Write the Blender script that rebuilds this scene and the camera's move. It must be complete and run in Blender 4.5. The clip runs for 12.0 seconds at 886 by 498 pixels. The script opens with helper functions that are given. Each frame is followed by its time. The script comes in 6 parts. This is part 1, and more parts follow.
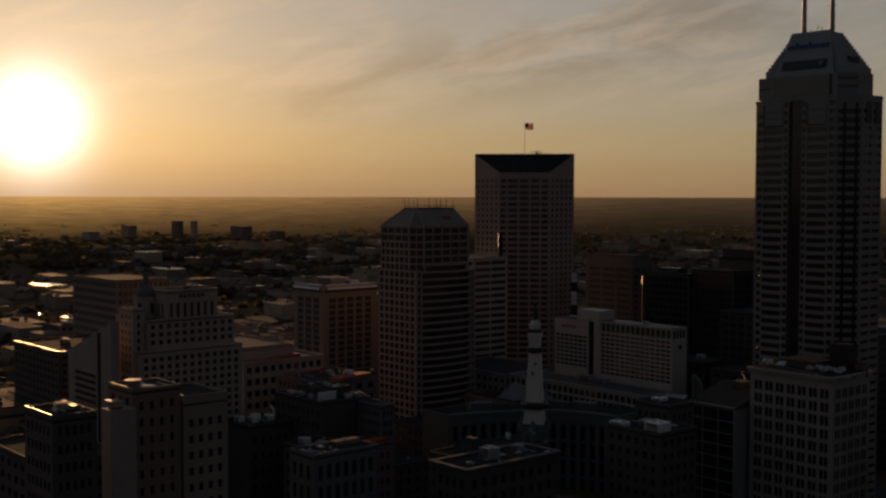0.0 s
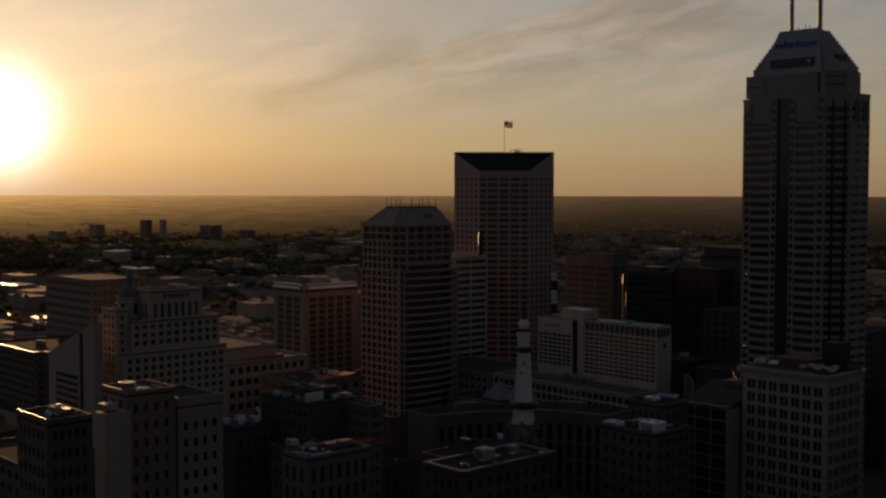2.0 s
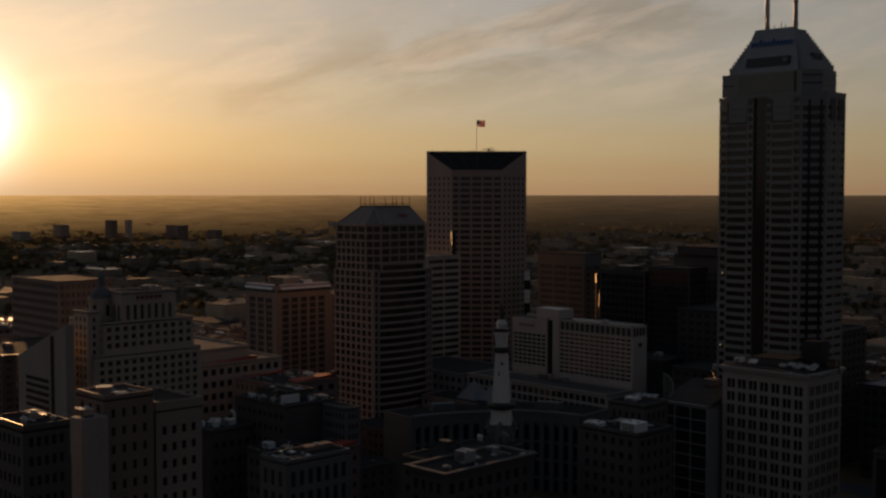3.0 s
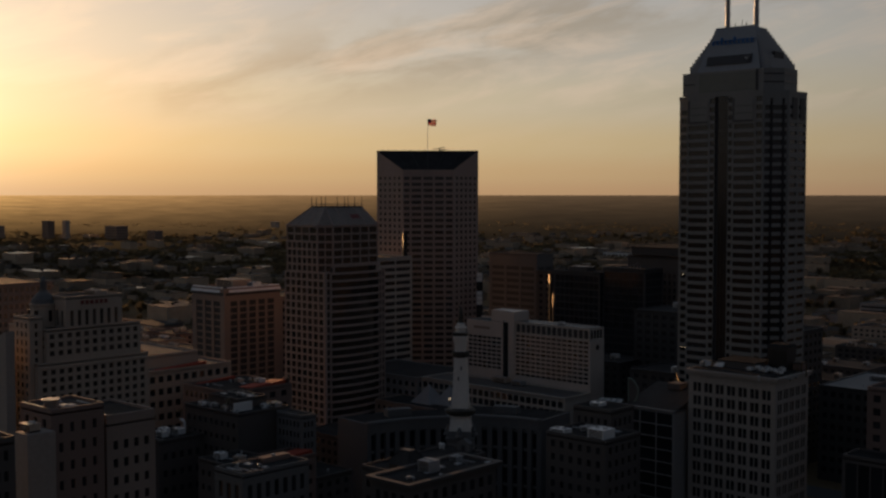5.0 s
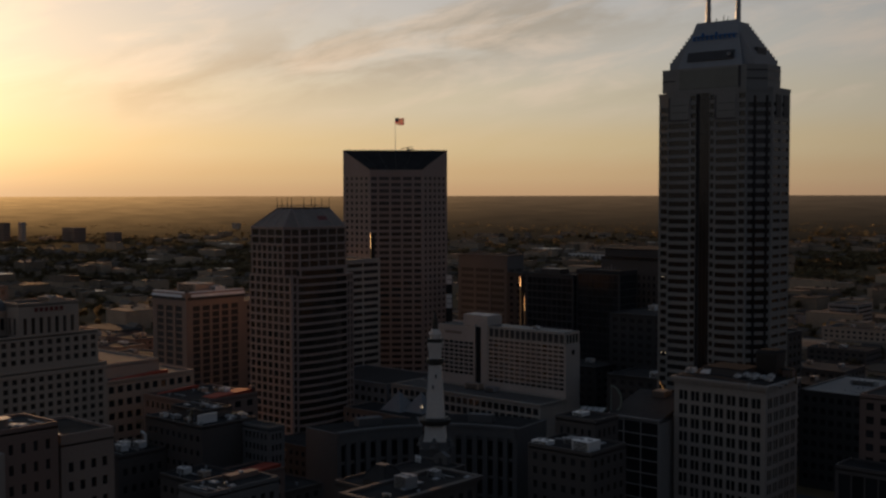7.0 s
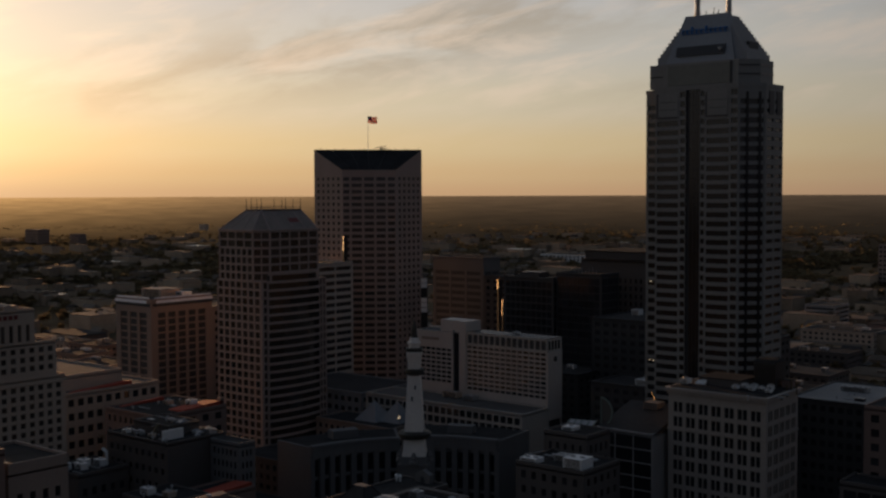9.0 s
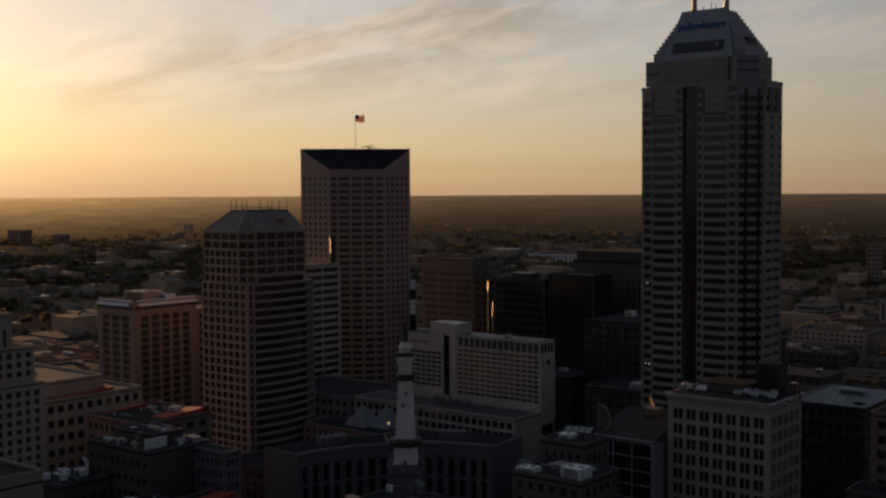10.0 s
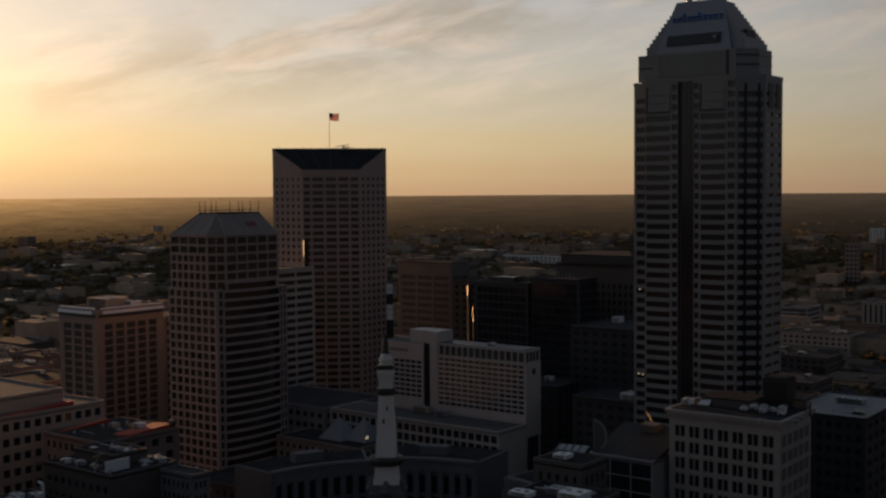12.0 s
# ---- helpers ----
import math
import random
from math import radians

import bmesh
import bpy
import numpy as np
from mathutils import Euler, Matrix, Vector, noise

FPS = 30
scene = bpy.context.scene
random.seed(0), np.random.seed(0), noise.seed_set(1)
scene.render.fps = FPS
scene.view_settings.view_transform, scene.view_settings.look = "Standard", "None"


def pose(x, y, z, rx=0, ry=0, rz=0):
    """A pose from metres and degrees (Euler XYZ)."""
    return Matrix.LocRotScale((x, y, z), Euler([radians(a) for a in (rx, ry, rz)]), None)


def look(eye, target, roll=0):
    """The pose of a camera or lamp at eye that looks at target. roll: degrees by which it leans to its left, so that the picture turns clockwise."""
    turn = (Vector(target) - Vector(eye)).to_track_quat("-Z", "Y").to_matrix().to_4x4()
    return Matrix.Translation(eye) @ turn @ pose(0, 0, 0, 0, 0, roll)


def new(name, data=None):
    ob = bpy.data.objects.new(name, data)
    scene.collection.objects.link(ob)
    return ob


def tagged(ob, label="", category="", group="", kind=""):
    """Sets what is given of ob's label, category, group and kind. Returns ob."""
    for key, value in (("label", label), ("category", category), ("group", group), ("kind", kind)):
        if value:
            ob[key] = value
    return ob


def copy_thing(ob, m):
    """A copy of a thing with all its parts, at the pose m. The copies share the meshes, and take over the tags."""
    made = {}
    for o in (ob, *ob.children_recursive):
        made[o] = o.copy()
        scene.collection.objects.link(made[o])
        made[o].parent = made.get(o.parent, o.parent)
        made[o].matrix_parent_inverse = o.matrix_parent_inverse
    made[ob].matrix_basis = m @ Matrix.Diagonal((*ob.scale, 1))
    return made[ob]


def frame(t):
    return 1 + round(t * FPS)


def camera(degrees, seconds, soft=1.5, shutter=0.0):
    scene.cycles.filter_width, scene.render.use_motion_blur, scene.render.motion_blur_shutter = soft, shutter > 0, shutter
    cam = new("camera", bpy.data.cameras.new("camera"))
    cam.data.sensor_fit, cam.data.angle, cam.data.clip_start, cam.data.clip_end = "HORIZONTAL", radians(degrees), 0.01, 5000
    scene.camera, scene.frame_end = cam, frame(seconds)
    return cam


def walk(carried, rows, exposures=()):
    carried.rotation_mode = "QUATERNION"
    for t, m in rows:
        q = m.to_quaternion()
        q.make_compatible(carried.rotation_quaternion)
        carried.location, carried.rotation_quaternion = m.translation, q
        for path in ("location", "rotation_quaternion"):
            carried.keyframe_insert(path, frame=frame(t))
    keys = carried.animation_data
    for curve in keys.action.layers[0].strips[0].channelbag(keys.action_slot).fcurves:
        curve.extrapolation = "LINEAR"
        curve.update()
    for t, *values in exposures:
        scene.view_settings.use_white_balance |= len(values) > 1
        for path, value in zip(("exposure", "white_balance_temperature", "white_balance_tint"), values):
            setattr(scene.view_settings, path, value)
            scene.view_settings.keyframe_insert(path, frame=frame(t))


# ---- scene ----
cam = camera(41.9, 12.0, soft=2.45)
PATH = [
    (0, (319.673, -311.176, 142.024), (318.162, -309.869, 141.931), 0.1),
    (0.5, (317.498, -311.87, 142.029), (315.995, -310.554, 141.935), 0.1),
    (1, (315.367, -312.665, 141.953), (313.871, -311.341, 141.858), 0.1),
    (1.5, (313.174, -313.601, 141.817), (311.687, -312.268, 141.722), 0.1),
    (2, (310.607, -314.417, 141.777), (309.134, -313.067, 141.682), 0.1),
    (2.5, (307.789, -314.867, 141.721), (306.335, -313.496, 141.626), 0.0),
    (3, (304.758, -314.838, 141.75), (303.325, -313.445, 141.654), 0.0),
    (5, (291.461, -310.415, 141.829), (290.101, -308.952, 141.733), -0.0),
    (5.5, (287.859, -308.321, 141.838), (286.514, -306.844, 141.743), -0.1),
    (6, (284.089, -305.999, 141.768), (282.756, -304.511, 141.673), -0.1),
    (6.5, (280.157, -303.286, 141.752), (278.835, -301.788, 141.657), -0.1),
    (7, (276.055, -300.254, 141.832), (274.744, -298.746, 141.737), -0.1),
    (9, (259.078, -286.301, 142.265), (257.809, -284.759, 142.17), -0.2),
    (9.5, (254.594, -282.492, 142.353), (253.334, -280.941, 142.257), -0.3),
    (10, (250.143, -278.508, 142.439), (248.892, -276.949, 142.343), -0.3),
    (10.5, (245.716, -274.545, 142.619), (244.475, -272.979, 142.523), -0.3),
    (11, (241.223, -270.347, 142.794), (239.992, -268.774, 142.698), -0.3),
    (11.5, (236.714, -266.066, 142.907), (235.492, -264.485, 142.811), -0.4),
    (12, (232.076, -261.528, 142.966), (230.864, -259.94, 142.87), -0.4),
]
walk(cam, [(t, look(eye, aim, roll)) for t, eye, aim, roll in PATH],
     exposures=[(0, -0.78, 6500, 10), (1.5, -0.70, 6480, 10), (2.5, -0.58, 6430, 10), (3.5, -0.45, 6350, 10), (5.5, -0.21, 6190, 10), (7, -0.09, 6120, 10), (9.5, -0.01, 6110, 10), (12, 0.05, 6100, 10)])

# ---- sky, sun and exposure ----
GROUND = 10.0
SUN = Vector((-0.929, 0.365, 0.0595)).normalized()
sun_data = bpy.data.lights.new("sun", "SUN")
sun_data.energy, sun_data.angle, sun_data.color = 3.7, radians(0.6), (1.0, 0.52, 0.22)
sun = new("sun", sun_data)
sun.matrix_world = look(SUN * 900, (0, 0, 0))

world = bpy.data.worlds.new("evening_sky")
scene.world = world
world.use_nodes = True
wn, wl = world.node_tree.nodes, world.node_tree.links
wn.clear()


def wnode(kind, **values):
    n = wn.new(kind)
    for k, v in values.items():
        n.inputs[int(k[1:])].default_value = v
    return n


def wmath(op, a, b=None, clamp=False):
    n = wn.new("ShaderNodeMath")
    n.operation, n.use_clamp = op, clamp
    for i, v in enumerate((a, b)):
        if v is None:
            continue
        if isinstance(v, (int, float)):
            n.inputs[i].default_value = v
        else:
            wl.new(v, n.inputs[i])
    return n.outputs[0]


def wramp(fac, stops, interp="EASE"):
    n = wn.new("ShaderNodeValToRGB")
    n.color_ramp.interpolation = interp
    while len(n.color_ramp.elements) < len(stops):
        n.color_ramp.elements.new(0.5)
    for e, (p, c) in zip(n.color_ramp.elements, stops):
        e.position, e.color = p, (*c, 1)
    wl.new(fac, n.inputs[0])
    return n.outputs[0]


def wmix(fac, a, b, blend="MIX"):
    n = wn.new("ShaderNodeMix")
    n.data_type, n.blend_type, n.clamp_factor = "RGBA", blend, True
    for sock, v in ((n.inputs[0], fac), (n.inputs[6], a), (n.inputs[7], b)):
        if isinstance(v, (int, float)):
            sock.default_value = v
        elif isinstance(v, tuple):
            sock.default_value = (*v, 1)
        else:
            wl.new(v, sock)
    return n.outputs[2]


coords = wn.new("ShaderNodeTexCoord").outputs["Generated"]
sep = wn.new("ShaderNodeSeparateXYZ")
wl.new(coords, sep.inputs[0])
up = wmath("MAXIMUM", sep.outputs[2], 0.0)
dot = wn.new("ShaderNodeVectorMath")
dot.operation = "DOT_PRODUCT"
wl.new(coords, dot.inputs[0])
dot.inputs[1].default_value = SUN
flat = wn.new("ShaderNodeVectorMath")
flat.operation = "DOT_PRODUCT"
wl.new(coords, flat.inputs[0])
flat.inputs[1].default_value = Vector((SUN.x, SUN.y, 0)).normalized()
toward = wmath("MULTIPLY_ADD", flat.outputs["Value"], 0.5)
toward.node.inputs[2].default_value = 0.5
elev = wmath("MULTIPLY", up, 2.5, True)          # 1.0 is about 24 degrees up
west = wramp(elev, [(0.0, (0.60, 0.365, 0.185)), (0.04, (0.63, 0.425, 0.215)), (0.10, (0.64, 0.49, 0.27)), (0.19, (0.60, 0.515, 0.365)),
                    (0.32, (0.55, 0.51, 0.44)), (0.45, (0.51, 0.48, 0.455)), (0.8, (0.25, 0.275, 0.31)), (1.0, (0.14, 0.175, 0.225))])
east = wramp(elev, [(0.0, (0.054, 0.051, 0.065)), (0.15, (0.066, 0.063, 0.078)), (0.4, (0.056, 0.059, 0.076)),
                    (1.0, (0.041, 0.053, 0.076))])
side = wramp(toward, [(0.0, (0, 0, 0)), (0.30, (0.04, 0.04, 0.04)), (0.5, (0.10, 0.10, 0.10)), (0.70, (0.31, 0.31, 0.31)), (0.81, (0.58, 0.58, 0.58)), (0.92, (0.86, 0.86, 0.86)), (1.0, (1, 1, 1))], "LINEAR")
base = wmix(side, east, west)
# the glow round the sun
ang = wmath("ARCCOSINE", wmath("MINIMUM", dot.outputs["Value"], 1.0))
core = wmath("POWER", 2.71828, wmath("MULTIPLY", wmath("POWER", wmath("DIVIDE", ang, radians(2.0)), 2.0), -1.0))
halo = wmath("POWER", 2.71828, wmath("DIVIDE", ang, -radians(5.0)))
glow = wmix(1.0, wmix(core, (0, 0, 0), (3.0, 2.9, 2.75)), wmix(halo, (0, 0, 0), (0.46, 0.45, 0.35)), "ADD")
# streaks of cirrus: one long band that climbs to the north, and faint wisps elsewhere
azimuth = wmath("ARCTAN2", wmath("MULTIPLY", sep.outputs[0], -1.0), sep.outputs[1])
height = wmath("ARCSINE", sep.outputs[2])
lift = wmath("SUBTRACT", height, wmath("MULTIPLY", wmath("SUBTRACT", 1.02, azimuth), 0.209))


def cirrus(across, along, scale, detail, low, high):
    put = wn.new("ShaderNodeCombineXYZ")
    wl.new(wmath("MULTIPLY", azimuth, along), put.inputs[0])
    wl.new(wmath("MULTIPLY", lift, across), put.inputs[1])
    n = wn.new("ShaderNodeTexNoise")
    n.inputs["Scale"].default_value, n.inputs["Detail"].default_value = scale, detail
    n.inputs["Roughness"].default_value, n.inputs["Distortion"].default_value = 0.60, 0.45
    wl.new(put.outputs[0], n.inputs[0])
    return wramp(n.outputs[0], [(0.0, (0, 0, 0)), (low, (0, 0, 0)), (high, (1, 1, 1))], "EASE")


band = wmath("POWER", 2.71828, wmath("MULTIPLY", wmath("POWER", wmath("DIVIDE", wmath("SUBTRACT", lift, 0.070), 0.034), 2.0), -1.0))
reach = wramp(azimuth, [(0.0, (0.5, 0.5, 0.5)), (0.80, (1, 1, 1)), (0.98, (0.9, 0.9, 0.9)), (1.0, (0.25, 0.25, 0.25))], "EASE")
main = wmath("MULTIPLY", wmath("MULTIPLY", cirrus(14.0, 3.4, 1.6, 11, 0.37, 0.57), band), reach)
wisps = wmath("MULTIPLY", cirrus(16.0, 3.6, 1.5, 8, 0.50, 0.78), 0.35)
pale = wmath("MULTIPLY", cirrus(17.0, 4.4, 2.0, 8, 0.46, 0.70), 0.55)
high = wramp(up, [(0.0, (0, 0, 0)), (0.05, (0.15, 0.15, 0.15)), (0.10, (1, 1, 1)), (0.6, (1, 1, 1)), (0.9, (0, 0, 0))])
dark_fac = wmath("MULTIPLY", wmath("MULTIPLY", wmath("MAXIMUM", main, wisps), high), 0.84)
cloudy = wmix(dark_fac, base, wmix(side, (0.04, 0.036, 0.04), (0.37, 0.30, 0.225)))
pale_fac = wmath("MULTIPLY", pale, high)
cloudy = wmix(pale_fac, cloudy, wmix(side, (0.06, 0.05, 0.052), (0.80, 0.62, 0.47)))
total = wmix(1.0, cloudy, glow, "ADD")
nishita = wn.new("ShaderNodeTexSky")
nishita.sky_type, nishita.sun_disc = "NISHITA", False
nishita.sun_elevation, nishita.sun_rotation = math.asin(SUN.z), math.atan2(SUN.x, SUN.y)
nishita.dust_density = 3.0
total = wmix(0.02, total, nishita.outputs[0], "ADD")
bg = wn.new("ShaderNodeBackground")
bg.inputs[1].default_value = 1.0
wl.new(total, bg.inputs[0])
wout = wn.new("ShaderNodeOutputWorld")
wl.new(bg.outputs[0], wout.inputs[0])


# ---- materials ----
def material(name, colour, rough=0.8, metal=0.0, spread=0.25, grain=0.6, stains=0.06, bump=0.15, island=0.0, piece=0.0, ior=1.45, streaks=0.0, through_light=0.0, haze_sheen=0.0):
    """A surface with variation at two scales: fine grain and broad stains."""
    m = bpy.data.materials.new(name)
    m.use_nodes = True
    nt = m.node_tree
    b = nt.nodes["Principled BSDF"]
    b.inputs["Metallic"].default_value, b.inputs["IOR"].default_value = metal, ior
    # orange sheen stands in for warm haze over land, woods and roofs
    b.inputs["Sheen Weight"].default_value, b.inputs["Sheen Roughness"].default_value = haze_sheen, 0.5
    b.inputs["Sheen Tint"].default_value = (0.66, 0.38, 0.16, 1)
    tc = nt.nodes.new("ShaderNodeTexCoord")
    fine, broad = nt.nodes.new("ShaderNodeTexNoise"), nt.nodes.new("ShaderNodeTexNoise")
    fine.inputs["Scale"].default_value, broad.inputs["Scale"].default_value = grain, stains
    fine.inputs["Detail"].default_value, broad.inputs["Detail"].default_value = 5, 4
    nt.links.new(tc.outputs["Object"], fine.inputs[0])
    if streaks:
        mp = nt.nodes.new("ShaderNodeMapping")
        mp.inputs["Scale"].default_value = (1, 1, streaks)
        nt.links.new(tc.outputs["Object"], mp.inputs[0])
        nt.links.new(mp.outputs[0], broad.inputs[0])
    else:
        nt.links.new(tc.outputs["Object"], broad.inputs[0])

    def calc(op, a, c):
        n = nt.nodes.new("ShaderNodeMath")
        n.operation = op
        for i, v in enumerate((a, c)):
            if isinstance(v, (int, float)):
                n.inputs[i].default_value = v
            else:
                nt.links.new(v, n.inputs[i])
        return n.outputs[0]
    v = calc("ADD", calc("MULTIPLY", calc("SUBTRACT", fine.outputs[0], 0.5), spread * 1.3), calc("MULTIPLY", calc("SUBTRACT", broad.outputs[0], 0.5), spread * 1.7))
    if island:
        g = nt.nodes.new("ShaderNodeNewGeometry")
        v = calc("ADD", v, calc("MULTIPLY", calc("SUBTRACT", g.outputs["Random Per Island"], 0.5), island))
    if piece:
        o = nt.nodes.new("ShaderNodeObjectInfo")
        v = calc("ADD", v, calc("MULTIPLY", calc("SUBTRACT", o.outputs["Random"], 0.5), piece))
    hsv = nt.nodes.new("ShaderNodeHueSaturation")
    hsv.inputs["Color"].default_value = (*colour, 1)
    nt.links.new(calc("ADD", v, 1.0), hsv.inputs["Value"])
    nt.links.new(hsv.outputs[0], b.inputs["Base Color"])
    r = calc("ADD", calc("MULTIPLY", calc("SUBTRACT", broad.outputs[0], 0.5), 0.25 * min(rough, 0.6)), rough)
    nt.links.new(r, b.inputs["Roughness"])
    if bump:
        bp = nt.nodes.new("ShaderNodeBump")
        bp.inputs["Strength"].default_value, bp.inputs["Distance"].default_value = bump, 0.2
        nt.links.new(fine.outputs[0], bp.inputs["Height"])
        nt.links.new(bp.outputs[0], b.inputs["Normal"])
    if through_light:
        # thin cloth and leaves let light through
        tl, mx = nt.nodes.new("ShaderNodeBsdfTranslucent"), nt.nodes.new("ShaderNodeMixShader")
        mx.inputs[0].default_value = through_light
        nt.links.new(hsv.outputs[0], tl.inputs[0])
        nt.links.new(b.outputs[0], mx.inputs[1])
        nt.links.new(tl.outputs[0], mx.inputs[2])
        nt.links.new(mx.outputs[0], nt.nodes["Material Output"].inputs[0])
    return m


M = {
    "granite": material("warm_grey_granite", (0.28, 0.268, 0.262), 0.45, grain=1.2, streaks=0.3),
    "grey_granite": material("grey_granite_panels", (0.225, 0.216, 0.20), 0.5, grain=1.0, streaks=0.3),
    "rose": material("rose_brown_granite", (0.345, 0.262, 0.225), 0.55, grain=1.1, streaks=0.3),
    "limestone": material("pale_limestone", (0.325, 0.283, 0.248), 0.8, grain=0.9, stains=0.09, streaks=0.25),
    "white_stone": material("white_glazed_brick", (0.51, 0.445, 0.39), 0.6, grain=1.4, stains=0.08, streaks=0.25),
    "cream": material("cream_concrete", (0.46, 0.41, 0.355), 0.8, grain=0.9, streaks=0.25),
    "brick": material("dark_red_brick", (0.205, 0.14, 0.115), 0.85, grain=2.0, streaks=0.3),
    "brown": material("brown_brick", (0.27, 0.208, 0.172), 0.85, grain=1.8, streaks=0.3),
    "tan": material("tan_brick", (0.42, 0.335, 0.265), 0.85, grain=1.8, streaks=0.3),
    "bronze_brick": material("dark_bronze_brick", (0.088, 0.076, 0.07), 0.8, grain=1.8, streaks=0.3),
    "monument_stone": material("pale_monument_limestone", (0.72, 0.65, 0.58), 0.75, grain=1.2, stains=0.1, streaks=0.25),
    "silver": material("silver_mirror_glass", (0.15, 0.145, 0.11), 0.58, metal=1.0, spread=0.3, grain=0.4, bump=0.02),
    # crown panels lightened and blued: reflected sky is put into the base colour
    "crown_metal": material("sky_tinted_crown_panels", (0.25, 0.26, 0.275), 0.42, spread=0.2, grain=0.8, streaks=0.3),
    "mirror": material("gold_mirror_glass", (0.17, 0.13, 0.07), 0.55, metal=1.0, spread=0.2, grain=0.4, bump=0.02),
    "dark_metal": material("dark_bronze_metal", (0.045, 0.040, 0.038), 0.4, metal=0.6, spread=0.3),
    "black": material("black_cladding", (0.042, 0.041, 0.043), 0.5, spread=0.4),
    "steel": material("grey_painted_steel", (0.34, 0.34, 0.34), 0.5, metal=0.3, grain=2.0),
    "copper": material("weathered_copper", (0.16, 0.20, 0.17), 0.7, grain=1.5),
    "bronze": material("weathered_bronze", (0.055, 0.05, 0.042), 0.55, metal=0.5),
    "roof": material("grey_roof_felt", (0.055, 0.052, 0.05), 0.95, spread=0.5, grain=0.5, stains=0.05, ior=1.15),
    "roof_pale": material("pale_roof_membrane", (0.12, 0.113, 0.106), 0.9, spread=0.5, grain=0.5, stains=0.06, ior=1.15),
    "roof_dark": material("dark_roof_felt", (0.036, 0.035, 0.035), 0.95, spread=0.7, grain=0.5, stains=0.12, ior=1.12),
    "white": material("white_painted_metal", (0.68, 0.67, 0.65), 0.5, spread=0.2, grain=2.0),
    # red of the added decks: low sunlight put into the base colour
    "red": material("sunset_red", (0.32, 0.05, 0.024), 0.9, spread=0.5, grain=1.5),
    "asphalt": material("worn_asphalt", (0.05, 0.05, 0.052), 0.85, spread=0.4, grain=0.8, stains=0.04),
    "paving": material("brick_paving", (0.18, 0.12, 0.095), 0.85, spread=0.35, grain=1.0),
    "kerb": material("concrete_pavement", (0.24, 0.23, 0.22), 0.9, spread=0.3, grain=1.0),
    "land": material("scrubby_land", (0.11, 0.087, 0.055), 0.95, spread=0.7, grain=0.06, stains=0.008, bump=0.0, haze_sheen=0.08, ior=1.06),
    "leaves": material("spring_leaves", (0.125, 0.104, 0.062), 0.85, spread=0.5, grain=0.15, stains=0.01, island=0.4, bump=0.0, through_light=0.75, haze_sheen=1.0, ior=1.1),
    "bark": material("grey_bark", (0.10, 0.08, 0.06), 0.95, spread=0.4, grain=3.0),
    "suburb": material("mixed_suburban_walls", (0.33, 0.255, 0.18), 0.85, spread=0.4, island=0.9, grain=0.3),
    "suburb_roof": material("mixed_flat_roofs", (0.12, 0.10, 0.08), 0.85, spread=0.4, island=1.3, grain=0.2, haze_sheen=0.03, ior=1.15),
    # limestone darkened: the shade of the street canyons is put into its colour
    "shade_stone": material("shaded_limestone", (0.135, 0.13, 0.126), 0.85, grain=0.9, stains=0.09, streaks=0.25),
    "red_cloth": material("red_cloth", (0.55, 0.06, 0.05), 0.8, spread=0.15, grain=2.0, bump=0.0, through_light=0.75),
    "white_cloth": material("white_cloth", (0.75, 0.72, 0.68), 0.8, spread=0.1, grain=2.0, bump=0.0, through_light=0.75),
    "glint_roof": material("bright_metal_roof", (0.30, 0.26, 0.20), 0.42, metal=0.5, spread=0.3, island=0.6, grain=0.2),
    "coated": material("coated_window_glass", (0.014, 0.015, 0.017), 0.14, spread=0.3, grain=0.35, stains=0.05, bump=0.01, piece=0.6, ior=1.6),
    "glass": material("tinted_window_glass", (0.026, 0.027, 0.030), 0.10, spread=0.3, grain=0.35, stains=0.05, bump=0.02, piece=0.9, ior=1.55),
    # hotel panes made paler: the haze before them is put into the colour
    "haze_pale_glass": material("haze_pale_window_glass", (0.060, 0.050, 0.044), 0.12, spread=0.3, grain=0.35, stains=0.05, bump=0.02, piece=0.9, ior=1.6),
    "plant_glass": material("greenish_opaque_glass", (0.165, 0.165, 0.142), 0.3, spread=0.25, grain=0.4, stains=0.06, bump=0.02, ior=1.5),
    "sky_glass": material("bronze_mirror_glass", (0.045, 0.035, 0.030), 0.14, spread=0.3, grain=0.3, stains=0.05, bump=0.02, piece=0.8, ior=1.75),
    "black_glass": material("black_curtain_glass", (0.020, 0.021, 0.024), 0.12, spread=0.3, grain=0.3, bump=0.02, piece=0.8, ior=1.38),
    # bronze glass with a raised base colour in place of the sky it reflects
    "crown_glass": material("sky_toned_bronze_glass", (0.25, 0.205, 0.175), 0.6, spread=0.4, grain=0.4, stains=0.08, bump=0.03, ior=1.25),
    "pyramid_glass": material("frosted_skylight_glass", (0.26, 0.265, 0.27), 0.4, spread=0.2, grain=0.5, ior=1.5),
    "blue": material("blue_enamel", (0.03, 0.16, 0.42), 0.4, spread=0.15, grain=1.0),
    "dull_red": material("faded_red_enamel", (0.17, 0.032, 0.027), 0.6, spread=0.3, grain=1.0),
    "navy": material("navy_cloth", (0.02, 0.03, 0.13), 0.8, spread=0.2, grain=2.0, bump=0.0, through_light=0.75),
}
glow_mat = bpy.data.materials.new("lamp_glow")
glow_mat.use_nodes = True
glow_mat.node_tree.nodes["Principled BSDF"].inputs["Emission Color"].default_value = (1.0, 0.72, 0.42, 1)
glow_mat.node_tree.nodes["Principled BSDF"].inputs["Emission Strength"].default_value = 0.5
M["glow"] = glow_mat


